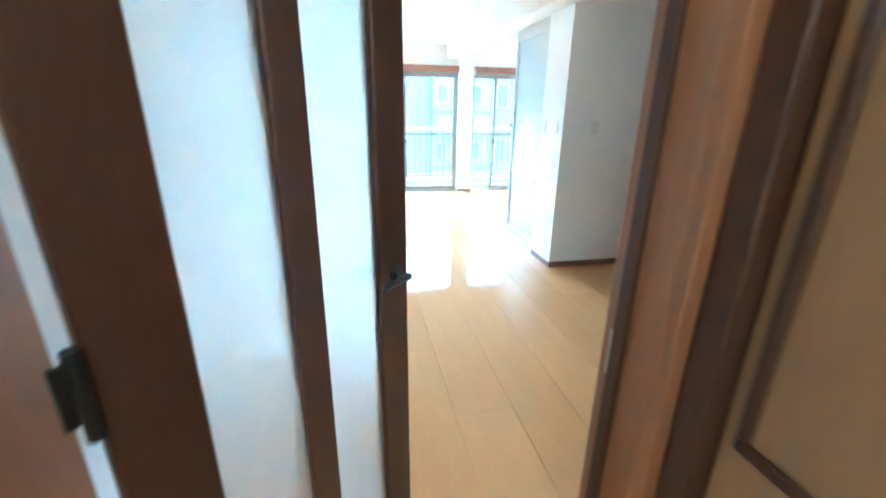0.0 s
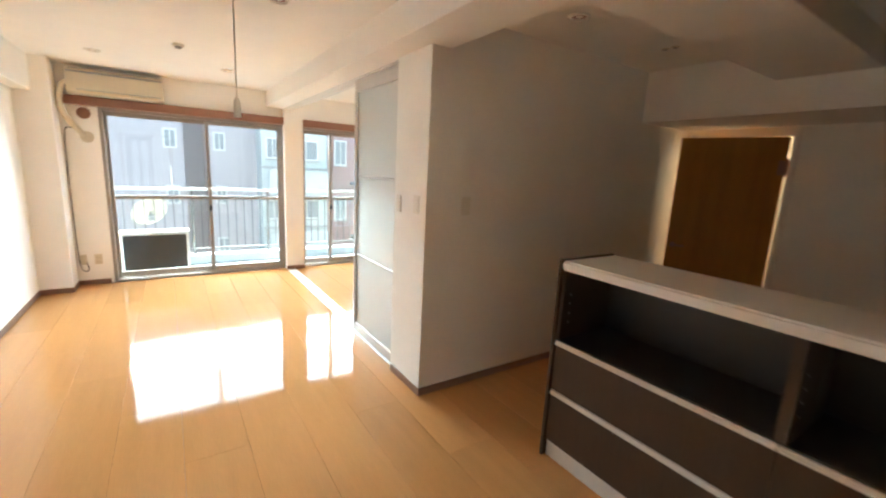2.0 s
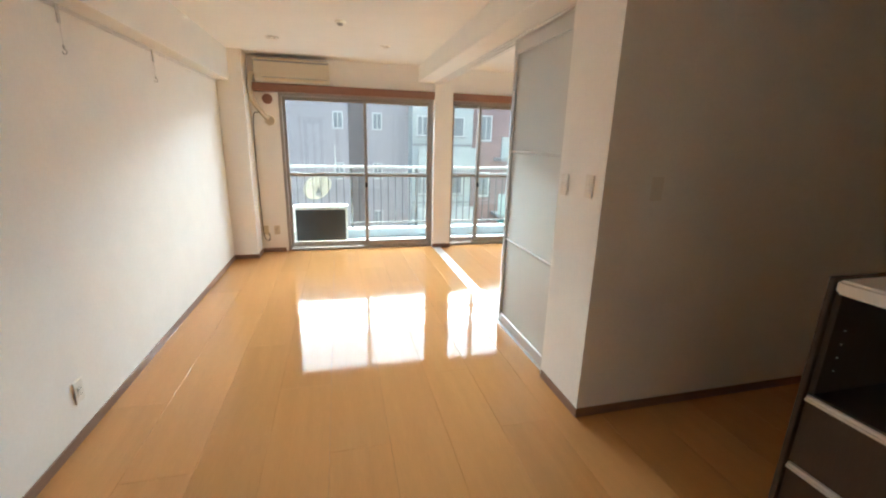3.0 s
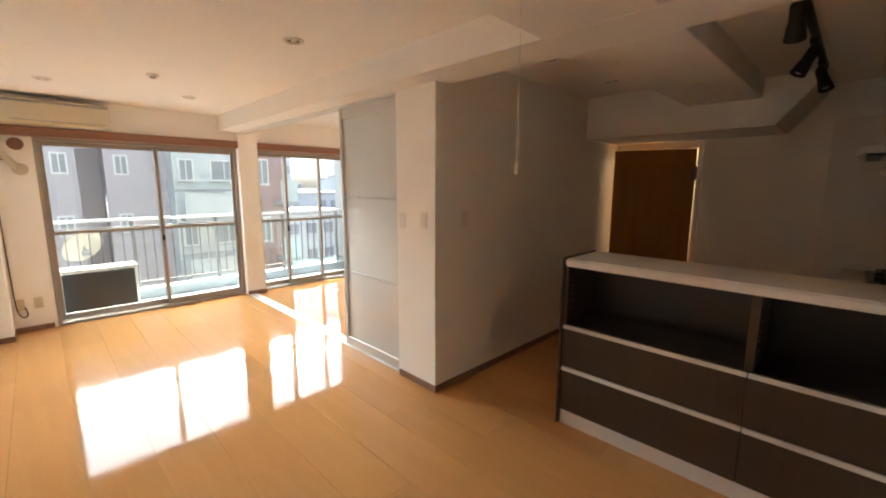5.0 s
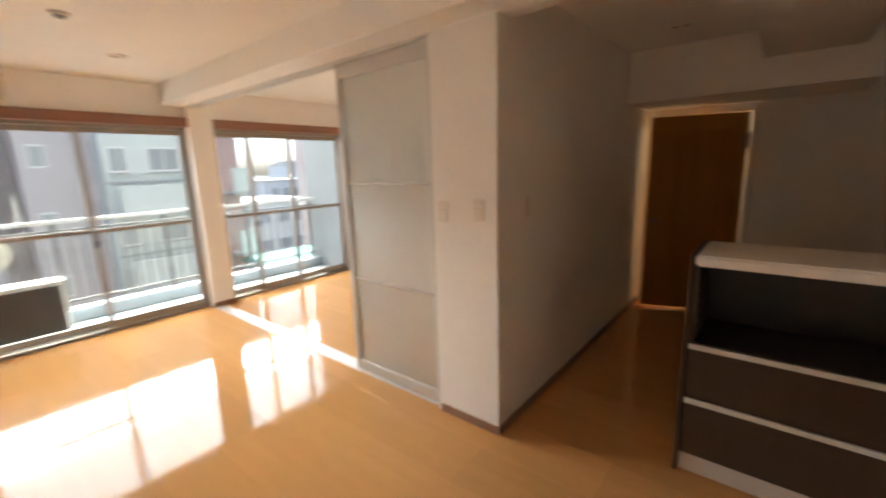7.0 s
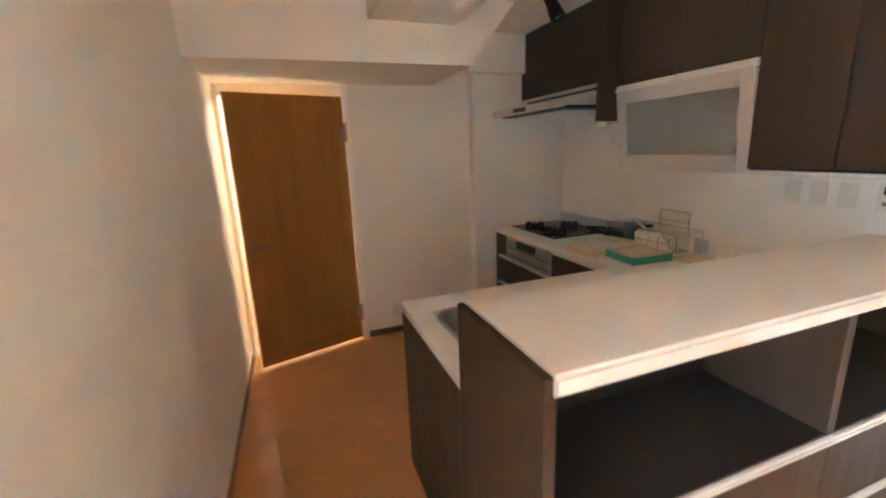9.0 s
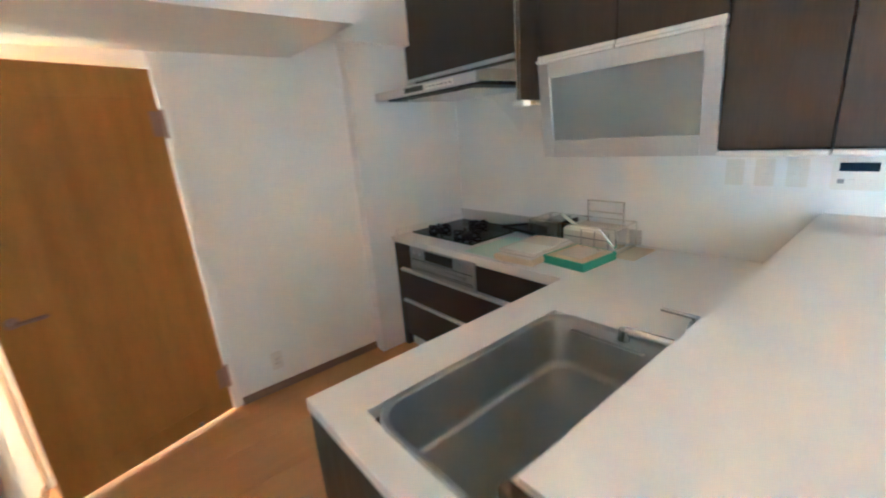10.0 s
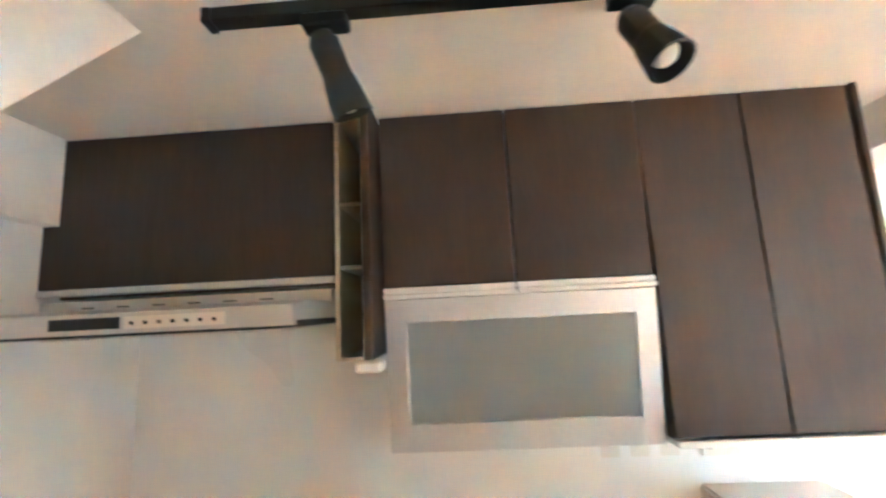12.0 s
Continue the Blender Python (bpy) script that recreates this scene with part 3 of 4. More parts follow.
for x0, x1, z0, z1 in ((3.25, 4.608, 0.104, 0.365), (3.25, 4.608, 0.39, 0.605), (3.25, 3.825, 0.635, 0.800)):
    d = part("drawer", box(x0, x1, 0.842, 0.860, z0, z1 - 0.004, 0.0015), DARK, hobcab)
    part("handle_rail", box(x0, x1, 0.838, 0.868, z1 - 0.002, z1 + 0.018, 0.003), WHITEALU, d, "pale aluminium handle rail")
gr = part("grill_front", box(3.83, 4.47, 0.842, 0.866, 0.625, 0.812, 0.004), STEEL, hobcab, "stainless grill front")
part("grill_window", box(4.02, 4.30, 0.866, 0.869, 0.735, 0.80, 0.002), BLACK, gr)
part("grill_handle", box(3.90, 4.42, 0.868, 0.892, 0.685, 0.705, 0.005), STEEL, gr)
for x in (3.88, 3.95, 4.36, 4.42):
    part("knob", cyl((x, 0.866, 0.770), (x, 0.880, 0.770), 0.014, seg=16), STEEL, gr)
for zz in (0.650, 0.664, 0.722):
    part("groove", box(3.85, 4.45, 0.8655, 0.8672, zz, zz + 0.005), BLACK, gr)
part("filler", box(4.473, 4.608, 0.842, 0.860, 0.635, 0.815, 0.0015), DARK, hobcab)

hob = thing("gas_hob", "black glass gas hob with three cast-iron pan supports", "hob")
part("plate", box(3.985, 4.605, 0.225, 0.735, WZ1 + 0.0005, WZ1 + 0.010, 0.003), HOBGLASS, hob)
for cx, cy, r in ((4.16, 0.60, 0.075), (4.45, 0.60, 0.065), (4.30, 0.36, 0.055)):
    bu = part("burner", cyl((cx, cy, WZ1 + 0.010), (cx, cy, WZ1 + 0.026), r * 0.55, r * 0.45, seg=24), IRON, hob)
    part("burner_cap", cyl((cx, cy, WZ1 + 0.026), (cx, cy, WZ1 + 0.033), r * 0.38, seg=24), BLACK, bu)
    pb = bmesh.new()
    for k in range(6):
        a = radians(60 * k + 30)
        arm = box(r * 0.45, r * 1.25, -0.005, 0.005, 0.028, 0.038, 0.002)
        join(arm, box(r * 1.16, r * 1.26, -0.005, 0.005, 0.0, 0.030))
        join(pb, arm, Matrix.Translation((cx, cy, WZ1 + 0.010)) @ Matrix.Rotation(a, 4, "Z"))
    ringv = bmesh.new()
    pts = [Vector((cx + r * 1.2 * math.cos(radians(15 * k)), cy + r * 1.2 * math.sin(radians(15 * k)), WZ1 + 0.014)) for k in range(25)]
    for p, q in zip(pts, pts[1:]):
        join(ringv, cyl(p, q, 0.005, seg=6))
    join(pb, ringv)
    part("pan_support", pb, IRON, hob)

# ---- range hood ----
hood = thing("range_hood", "slim stainless range hood with a control strip under a dark cabinet", "range hood")
HZ = 1.765
part("canopy", prism_x([(0.885, HZ), (0.885, HZ + 0.05), (0.80, HZ + 0.062), (0.60, HZ + 0.062), (0.60, HZ + 0.10), (YS + 0.014, HZ + 0.10), (YS + 0.014, HZ + 0.012), (0.86, HZ + 0.012), (0.86, HZ)], 3.717, 4.655), HOODM, hood)
part("filter_pan", box(3.76, 4.58, YS + 0.05, 0.84, HZ - 0.008, HZ + 0.0115, 0.004), BLACK, hood, "dark underside")
part("oil_guard", box(3.86, 4.48, YS + 0.12, 0.76, HZ - 0.016, HZ - 0.0085, 0.006), WHITEALU, hood)
part("panel_strip", box(4.14, 4.32, 0.885, 0.888, HZ + 0.012, HZ + 0.040, 0.001), BLACK, hood, "dark control strip")
part("label_strip", box(3.88, 4.13, 0.885, 0.8862, HZ + 0.010, HZ + 0.040), WHITEPL, hood)
for i in range(7):
    part("button", box(4.105 - i * 0.034, 4.115 - i * 0.034, 0.886, 0.8885, HZ + 0.020, HZ + 0.028, 0.0008), BLACK, hood)
for i in range(6):
    part("vent_slot", box(3.90 + i * 0.115, 3.94 + i * 0.115, 0.5995, 0.6025, HZ + 0.076, HZ + 0.080), BLACK, hood)

# ---- wall cabinets ----
YC = 0.615
hc = thing("hood_cabinet", "dark brown cabinet above the range hood", "wall cabinet")
part("front", box(3.703, 4.655, YC - 0.02, YC, 1.905, 2.400, 0.002), DARK, hc)
part("body", box(3.705, 4.598, YS + 0.013, YC - 0.021, 1.873, 2.400), DARKIN, hc)
part("lower_trim", box(3.703, 4.655, YC - 0.018, YC + 0.006, 1.882, 1.903, 0.003), ALU, hc)

sp = thing("spice_rack", "narrow open pull-out rack between the dark cabinets", "rack")
part("side", box(3.687, 3.700, YS + 0.013, YC - 0.002, 1.645, 2.400, 0.002), CREAM, sp, "cream side board")
part("front_panel", box(3.560, 3.585, 0.30, YC + 0.13, 1.66, 2.400, 0.003), DARK, sp, "dark brown panel pulled forward")
for z in (1.645, 1.92, 2.12):
    part("shelf", box(3.586, 3.686, 0.32, YC - 0.01, z, z + 0.012, 0.001), CREAM, sp)
part("back", box(3.586, 3.684, 0.30, 0.315, 1.66, 2.400), DARKIN, sp)
part("handle", box(3.535, 3.605, YC + 0.08, YC + 0.145, 1.630, 1.6590, 0.006), WHITEPL, sp)

for x0, x1 in ((3.156, 3.553), (2.752, 3.152)):
    wc = thing("wall_cabinet", "dark brown wall cabinet with a pale handle strip beneath", "wall cabinet", "upper wall cabinets")
    part("body", box(x0, x1, YS + 0.013, YC - 0.021, 1.843, 2.400), DARKIN, wc)
    d = part("door", box(x0 + 0.001, x1 - 0.001, YC - 0.02, YC, 1.856, 2.400, 0.002), DARK, wc)
    hb = box(x0 + 0.001, x1 - 0.001, YC - 0.018, YC + 0.010, 1.836, 1.854, 0.003)
    box(x0 + 0.001, x1 - 0.001, YC - 0.018, YC + 0.020, 1.820, 1.835, 0.003, bm=hb)
    part("handle_strip", hb, WHITEALU, d, "pale aluminium handle strip")
for x0, x1 in ((2.434, 2.748), (2.114, 2.430)):
    wc = thing("wall_cabinet", "tall dark brown wall cabinet with a pale strip below", "wall cabinet", "tall wall cabinets")
    part("body", box(x0, x1, YS + 0.013, YC - 0.021, 1.392, 2.400), DARKIN, wc)
    d = part("door", box(x0 + 0.001, x1 - 0.001, YC - 0.02, YC, 1.400, 2.400, 0.002), DARK, wc)
    part("handle_strip", box(x0 + 0.001, x1 - 0.001, YC - 0.10, YC + 0.006, 1.372, 1.391, 0.004), WHITEALU, d, "pale aluminium strip")
tagged(part("cabinet_end_panel", box(2.090, 2.110, YS + 0.013, YC + 0.012, 1.350, 2.402, 0.003), DARK), "dark brown end panel of the wall cabinets", "panel")

gc = thing("glass_cabinet", "wall cabinet with an aluminium-framed frosted flap door", "wall cabinet")
cb = box(2.756, 2.772, YS + 0.013, 0.555, 1.40, 1.819)
box(3.535, 3.551, YS + 0.013, 0.555, 1.40, 1.819, bm=cb)
box(2.772, 3.535, YS + 0.013, 0.555, 1.40, 1.416, bm=cb)
box(2.772, 3.535, YS + 0.013, 0.555, 1.803, 1.819, bm=cb)
box(2.772, 3.535, YS + 0.013, YS + 0.02, 1.416, 1.803, bm=cb)
part("body", cb, WHITEALU, gc, "pale inside")
flap = new("flap_door")
flap.parent = gc
flap.matrix_world = pose(3.1535, YC + 0.012, 1.818, -6.5, 0, 0)
hw, fh = 0.396, 0.448
for a in ((-hw, -hw + 0.062, -fh, 0), (hw - 0.062, hw, -fh, 0), (-hw + 0.062, hw - 0.062, -0.070, 0), (-hw + 0.062, hw - 0.062, -fh, -fh + 0.082)):
    part("flap_rail", box(a[0], a[1], -0.02, 0.0, a[2], a[3], 0.002), ALU, flap)
part("flap_glass", box(-hw + 0.057, hw - 0.057, -0.013, -0.008, -fh + 0.077, -0.065), CABFROST, flap, "smoked frosted glass")

# ---- things left on the worktop ----
Z = WZ1 + 0.0005
sheet = tagged(part("plastic_sheet", box(3.60, 3.93, 0.44, 0.845, Z, Z + 0.004, 0.001), MINT), "mint green plastic sheet lying on the worktop", "sheet")
book = thing("booklet_stack", "stack of manuals in a beige plastic folder", "papers", at=pose(3.565, 0.645, Z + 0.0045, 0, 0, 3))
part("folder", box(-0.125, 0.125, -0.20, 0.21, 0, 0.030, 0.004, 2), KRAFT, book)
part("booklet", box(-0.115, 0.105, -0.19, 0.20, 0.0302, 0.040, 0.002), PAPER, book, "pale booklet")
part("manual", box(-0.10, 0.12, -0.18, 0.17, 0.0402, 0.052, 0.002), PAPER, book)
part("cover_sheet", box(-0.105, 0.095, 0.00, 0.16, 0.0522, 0.054, 0.0005), WHITEPL, book)
gb = thing("green_box", "open green card box holding beige papers", "box", at=pose(3.312, 0.615, Z, 0, 0, -4))
part("tray", join(join(join(join(box(-0.12, 0.12, -0.135, 0.135, 0, 0.004), box(-0.12, -0.114, -0.135, 0.135, 0.004, 0.042)), box(0.114, 0.12, -0.135, 0.135, 0.004, 0.042)), box(-0.114, 0.114, -0.135, -0.129, 0.004, 0.042)), box(-0.114, 0.114, 0.129, 0.135, 0.004, 0.042)), GREENBOX, gb)
part("paper_block", box(-0.108, 0.108, -0.125, 0.125, 0.0045, 0.044, 0.003), KRAFT, gb, "beige papers")
part("card", box(-0.07, 0.07, -0.10, 0.09, 0.0442, 0.048, 0.001), PAPER, gb)
for x in (-0.05, 0.045):
    part("punched_hole", cyl((x, -0.085, 0.0478), (x, -0.085, 0.0484), 0.007, seg=12), TERRA, gb)
bag = thing("plastic_bag_papers", "clear bag with beige papers behind the booklets", "papers", at=pose(3.50, 0.43, Z, 0, 0, 8))
part("papers", box(-0.15, 0.09, -0.06, 0.05, 0.0, 0.016, 0.003), KRAFT, bag)
crumple = bmesh.new()
bmesh.ops.create_grid(crumple, x_segments=14, y_segments=8, size=0.5)
rng = random.Random(5)
for v in crumple.verts:
    v.co = Vector((v.co.x * 0.29 - 0.02, v.co.y * 0.17, 0.020 + rng.uniform(0, 0.014) if abs(v.co.x) < 0.48 and abs(v.co.y) < 0.47 else 0.003))
bmesh.ops.solidify(crumple, geom=crumple.faces[:], thickness=0.0012)
part("bag", crumple, CLEARPL, bag, "crumpled clear plastic")
tray = thing("baking_tray", "black enamel grill tray leaning beside the hob", "tray", at=pose(3.80, 0.345, Z + 0.033, 8, -4, 0))
part("plate", box(-0.16, 0.16, -0.13, 0.13, 0, 0.006, 0.002), BLACK, tray)
for a in ((-0.165, 0.165, -0.135, -0.128), (-0.165, 0.165, 0.128, 0.135), (-0.165, -0.158, -0.128, 0.128), (0.158, 0.165, -0.128, 0.128)):
    part("rim", box(a[0], a[1], a[2], a[3], 0.0, 0.020, 0.002), BLACK, tray)
for x, y in ((-0.12, -0.1), (0.12, -0.1), (-0.12, 0.1), (0.12, 0.1)):
    part("foot", cyl((x, y, -0.030), (x, y, 0.0), 0.008, seg=10), BLACK, tray)
dg = thing("grill_parts", "white and clear grill parts stacked in a wire tray", "kitchen parts", at=pose(3.425, 0.34, Z) @ Matrix.Scale(1.12, 4))
part("white_case", box(-0.17, 0.10, -0.085, 0.085, 0.012, 0.105, 0.010, 2), WHITEPL, dg)
part("groove", box(-0.165, 0.095, 0.084, 0.0875, 0.060, 0.064), GREYPL, dg)
part("lid", box(-0.15, 0.06, -0.06, 0.06, 0.105, 0.113, 0.003), PAPER, dg)
cl = box(0.0, 0.09, -0.02, 0.02, 0, 0.012, 0.004)
part("clip", join(bmesh.new(), cl, pose(0.06, 0.03, 0.10, 20, -40, 30)), WHITEPL, dg)
part("dark_insert", box(0.105, 0.118, -0.07, 0.07, 0.02, 0.122, 0.003), COIL, dg)
part("chrome_bracket", join(box(-0.185, -0.175, -0.02, 0.07, 0.02, 0.11, 0.002), cyl((-0.19, 0.09, 0.03), (-0.12, 0.105, 0.115), 0.006, seg=8)), CHROME, dg, "bent chrome bracket")
for k in range(3):
    part("grill_bar", cyl((-0.15 + 0.07 * k, 0.088, 0.02), (-0.15 + 0.07 * k, 0.088, 0.10), 0.002, seg=6), GREYPL, dg)
part("clear_bin", join(join(join(box(0.12, 0.30, -0.09, 0.09, 0.012, 0.016), box(0.12, 0.124, -0.09, 0.09, 0.016, 0.12)), box(0.296, 0.30, -0.09, 0.09, 0.016, 0.12)), box(0.124, 0.296, 0.086, 0.09, 0.016, 0.12)), CLEARPL, dg, "clear plastic bin")
part("bin_content", box(0.14, 0.22, -0.06, 0.05, 0.017, 0.13, 0.006), GREYPL, dg)
wb = bmesh.new()
for z in (0.006, 0.125):
    for p, q in (((-0.19, -0.10), (0.30, -0.10)), ((0.30, -0.10), (0.30, 0.10)), ((0.30, 0.10), (-0.19, 0.10)), ((-0.19, 0.10), (-0.19, -0.10))):
        join(wb, cyl((*p, z), (*q, z), 0.003, seg=6))
for x, y in ((-0.19, -0.10), (0.30, -0.10), (0.30, 0.10), (-0.19, 0.10)):
    join(wb, cyl((x, y, 0.003), (x, y, 0.125), 0.003, seg=6))
part("wire_tray", wb, CHROME, dg)
wh = bmesh.new()
for z in (0.17, 0.225):
    join(wh, cyl((-0.16 if z > 0.2 else -0.15, -0.04, z), (0.035 if z > 0.2 else 0.025, -0.04, z), 0.004, seg=8))
for x in (-0.155, 0.03):
    join(wh, cyl((x, -0.04, 0.106), (x, -0.04, 0.225), 0.004, seg=8))
part("wire_handle", wh, CHROME, dg, "bent wire handle")
tagged(part("paper_sheet", box(3.10, 3.24, 0.24, 0.47, Z, Z + 0.005, 0.001), KRAFT), "beige papers lying under the grill parts", "papers")

# ---- ceiling fittings ----
tr = thing("track_light_rail", "black lighting track on the kitchen ceiling", "lighting track")
part("rail", box(1.98, 3.785, 1.094, 1.129, ZK - 0.030, ZK - 0.0005, 0.002), BLACK, tr)
part("end_cap", box(3.785, 3.803, 1.091, 1.132, ZK - 0.034, ZK - 0.0005, 0.003), BLACK, tr)


def spot(x, axis):
    s = thing("spotlight", "black spotlight on the ceiling track, switched off", "spotlight", "track spotlights", at=pose(x, 1.1115, ZK - 0.031))
    part("adapter", box(-0.045, 0.045, -0.02, 0.02, -0.028, 0.0, 0.004), BLACK, s)
    part("stem", join(cyl((0, 0, -0.028), (0, 0, -0.062), 0.006, seg=10), cyl((-0.018, 0, -0.066), (0.018, 0, -0.066), 0.014, seg=14)), BLACK, s)
    m = Matrix.Translation((0, 0, -0.068)) @ (-Vector(axis)).to_track_quat("Z", "Y").to_matrix().to_4x4()
    bm = bmesh.new()
    rings = [(0.0, 0.020), (-0.02, 0.030), (-0.085, 0.030), (-0.10, 0.034), (-0.165, 0.042), (-0.167, 0.038), (-0.12, 0.033)]
    prev = None
    for z, r in rings:
        cur = [bm.verts.new((r * math.cos(radians(15 * k)), r * math.sin(radians(15 * k)), z + 0.03)) for k in range(24)]
        if prev:
            for k in range(24):
                bm.faces.new((prev[k], prev[(k + 1) % 24], cur[(k + 1) % 24], cur[k]))
        else:
            bm.faces.new(cur)
        prev = cur
    bm.faces.new(prev)
    bm.transform(m)
    h = part("head", bm, BLACK, s, smooth=False)
    bb = bmesh.new()
    bmesh.ops.create_uvsphere(bb, u_segments=16, v_segments=8, radius=0.026)
    bb.transform(m @ Matrix.Translation((0, 0, -0.105)))
    part("bulb", bb, WHITEPL, h, "unlit frosted bulb", smooth=True)
    return s


spot(3.555, (-0.05, -0.05, -0.15))
spot(2.955, (-0.025, 0.055, -0.115))
spot(2.15, (0.10, 0.01, -0.13))

for x, y in ((1.017, 3.449), (-0.09, 5.876), (1.012, 5.867), (2.49, 2.505)):
    dl = thing("downlight", "recessed ceiling downlight, switched off", "downlight", "ceiling downlights", at=pose(x, y, ZC))
    rb = bmesh.new()
    prof = [(0.064, -0.0005), (0.064, -0.009), (0.052, -0.012), (0.044, -0.003), (0.036, -0.0008)]
    prev = None
    for r, z in prof:
        cur = [rb.verts.new((r * math.cos(radians(15 * k)), r * math.sin(radians(15 * k)), z)) for k in range(24)]
        if prev:
            for k in range(24):
                rb.faces.new((prev[k], prev[(k + 1) % 24], cur[(k + 1) % 24], cur[k]))
        prev = cur
    part("rim", rb, WHITEPL, dl, smooth=False)
    # flat brown disc: the shade inside the recess is put into its colour
    part("reflector", cyl((0, 0, -0.0006), (0, 0, -0.003), 0.043, 0.040, seg=24), TERRA, dl, "dark disc with the recess's shade in its colour")
    part("bulb", cyl((0, 0, -0.003), (0, 0, -0.007), 0.02, 0.014, seg=16), WHITEPL, dl)
sd = thing("smoke_detector", "small white smoke detector on the ceiling", "smoke detector", at=pose(0.555, 5.05, ZC))
part("base", cyl((0, 0, -0.0005), (0, 0, -0.018), 0.045, seg=24), WHITEPL, sd)
part("sensor", cyl((0, 0, -0.018), (0, 0, -0.032), 0.026, 0.020, seg=20), GREYPL, sd)
for y in (2.50, 2.43):
    dl = thing("small_downlight", "small recessed lamp in the passage ceiling", "downlight", at=pose(3.42, y, ZC))
    part("rim", cyl((0, 0, -0.0005), (0, 0, -0.006), 0.028, 0.024, seg=20), CREAM, dl)
    part("lens", cyl((0, 0, -0.006), (0, 0, -0.009), 0.014, seg=16), GREYPL, dl)
pc = thing("pull_cord", "thin pull cord with a small knob hanging from the ceiling", "pull cord", at=pose(0.509, 1.372, 0))
part("cord", cyl((0, 0, 1.602), (0, 0, ZC - 0.012), 0.0010, seg=8), WHITEPL, pc)
part("rose", cyl((0, 0, ZC - 0.012), (0, 0, ZC - 0.0005), 0.012, 0.018, seg=16), WHITEPL, pc)
part("knob", join(cyl((0, 0, 1.579), (0, 0, 1.598), 0.0046, 0.0042, seg=12), cyl((0, 0, 1.598), (0, 0, 1.604), 0.0042, 0.002, seg=12)), WHITEPL, pc)

# ---- wooden door ajar ----
wf = tagged(new("door_2"), "white-papered reveal around the ajar kitchen door", "door frame", "", "structure")
part("jamb", box(XE + 0.002, XE + T + 0.01, 2.032, 2.080, 0, 2.025, 0.003), WALL, wf)
part("jamb", box(XE + 0.002, XE + T + 0.01, 2.912, 2.937, 0, 2.025, 0.003), WALL, wf)
part("header", box(XE + 0.030, XE + T + 0.01, 2.081, 2.911, 1.955, 2.039, 0.003), WALL, wf)
ang = math.degrees(math.atan2(2.862 - 2.088, 4.513 - 4.745))
wd = thing("wooden_door", "orange-brown veneered wooden door standing ajar with light behind", "door", at=pose(4.752, 2.090, 0.028, 0, 0, ang))
part("leaf", box(0.0, 0.80, -0.018, 0.018, 0.0, 1.915, 0.004), DOORWOOD, wd)
for a in ((0.10, 0.115, 0.10, 1.79), (0.685, 0.70, 0.10, 1.79)):
    part("moulding", box(a[0], a[1], 0.0175, 0.0205, a[2], a[3], 0.001), DOORWOOD, wd)
for a in ((0.115, 0.685, 1.775, 1.79), (0.115, 0.685, 0.10, 0.115)):
    part("moulding", box(a[0], a[1], 0.0175, 0.0205, a[2], a[3], 0.001), DOORWOOD, wd)
hb = cyl((0.745, 0.018, 0.90), (0.745, 0.028, 0.90), 0.024, seg=18)
join(hb, cyl((0.745, 0.025, 0.90), (0.745, 0.062, 0.90), 0.009, seg=12))
join(hb, box(0.64, 0.755, 0.054, 0.070, 0.892, 0.908, 0.005))
part("lever_handle", hb, TERRA, wd, "bronze lever handle")
for z in (0.22, 1.66):
    part("hinge", join(box(-0.016, 0.05, 0.0178, 0.022, z - 0.06, z + 0.06, 0.001), cyl((-0.008, 0.020, z - 0.07), (-0.008, 0.020, z + 0.07), 0.009, seg=10)), TERRA, wd, "dark bronze hinge")
part("bottom_stop", box(0.18, 0.20, 0.0185, 0.03, 0.005, 0.03, 0.002), TERRA, wd)
wl = thing("washroom_lamp", "warm glowing ceiling lamp in the room behind the door", "ceiling lamp", at=pose(5.55, 2.45, 2.45))
part("base", cyl((0, 0, -0.0005), (0, 0, -0.03), 0.07, seg=24), WHITEPL, wl)
bb = bmesh.new()
bmesh.ops.create_uvsphere(bb, u_segments=24, v_segments=12, radius=0.10)
bb.transform(Matrix.Translation((0, 0, -0.12)))
part("globe", bb, lampm, wl, "glowing warm globe", smooth=True)

# unseen fixture added for the assumed corridor lamp
cl = thing("assumed_corridor_lamp", "assumed round ceiling lamp, added out of view in the corridor", "ceiling lamp", at=pose(-0.1, -1.5, 2.45))
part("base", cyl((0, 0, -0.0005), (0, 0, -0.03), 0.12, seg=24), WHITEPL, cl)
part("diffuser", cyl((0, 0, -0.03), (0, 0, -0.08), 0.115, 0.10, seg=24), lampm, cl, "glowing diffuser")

# ---- air conditioner ----
ac = thing("air_conditioner", "cream wall-mounted air conditioner over the window", "air conditioner")
ax0, ax1 = -0.42, 0.43
part("body", prism_x([(6.898, 2.135), (6.76, 2.140), (6.715, 2.165), (6.70, 2.20), (6.70, 2.37), (6.72, 2.392), (6.898, 2.395)], ax0, ax1), CREAM, ac)
part("front_cover", box(ax0 + 0.006, ax1 - 0.006, 6.692, 6.701, 2.215, 2.345, 0.003), CREAM, ac)
gb2 = bmesh.new()
for i in range(9):
    box(ax0 + 0.03, ax1 - 0.03, 6.73 + i * 0.017, 6.738 + i * 0.017, 2.394, 2.402, bm=gb2)
part("top_grille", gb2, GREYPL, ac)
part("intake_slot", box(ax0 + 0.01, ax1 - 0.01, 6.694, 6.702, 2.352, 2.372, 0.001), GREYPL, ac, "dark intake slot")
part("outlet_flap", box(ax0 + 0.10, ax1 - 0.06, 6.708, 6.728, 2.150, 2.176, 0.003), KRAFT, ac)
part("outlet_slot", box(ax0 + 0.08, ax1 - 0.03, 6.701, 6.712, 2.180, 2.186), GREYPL, ac)


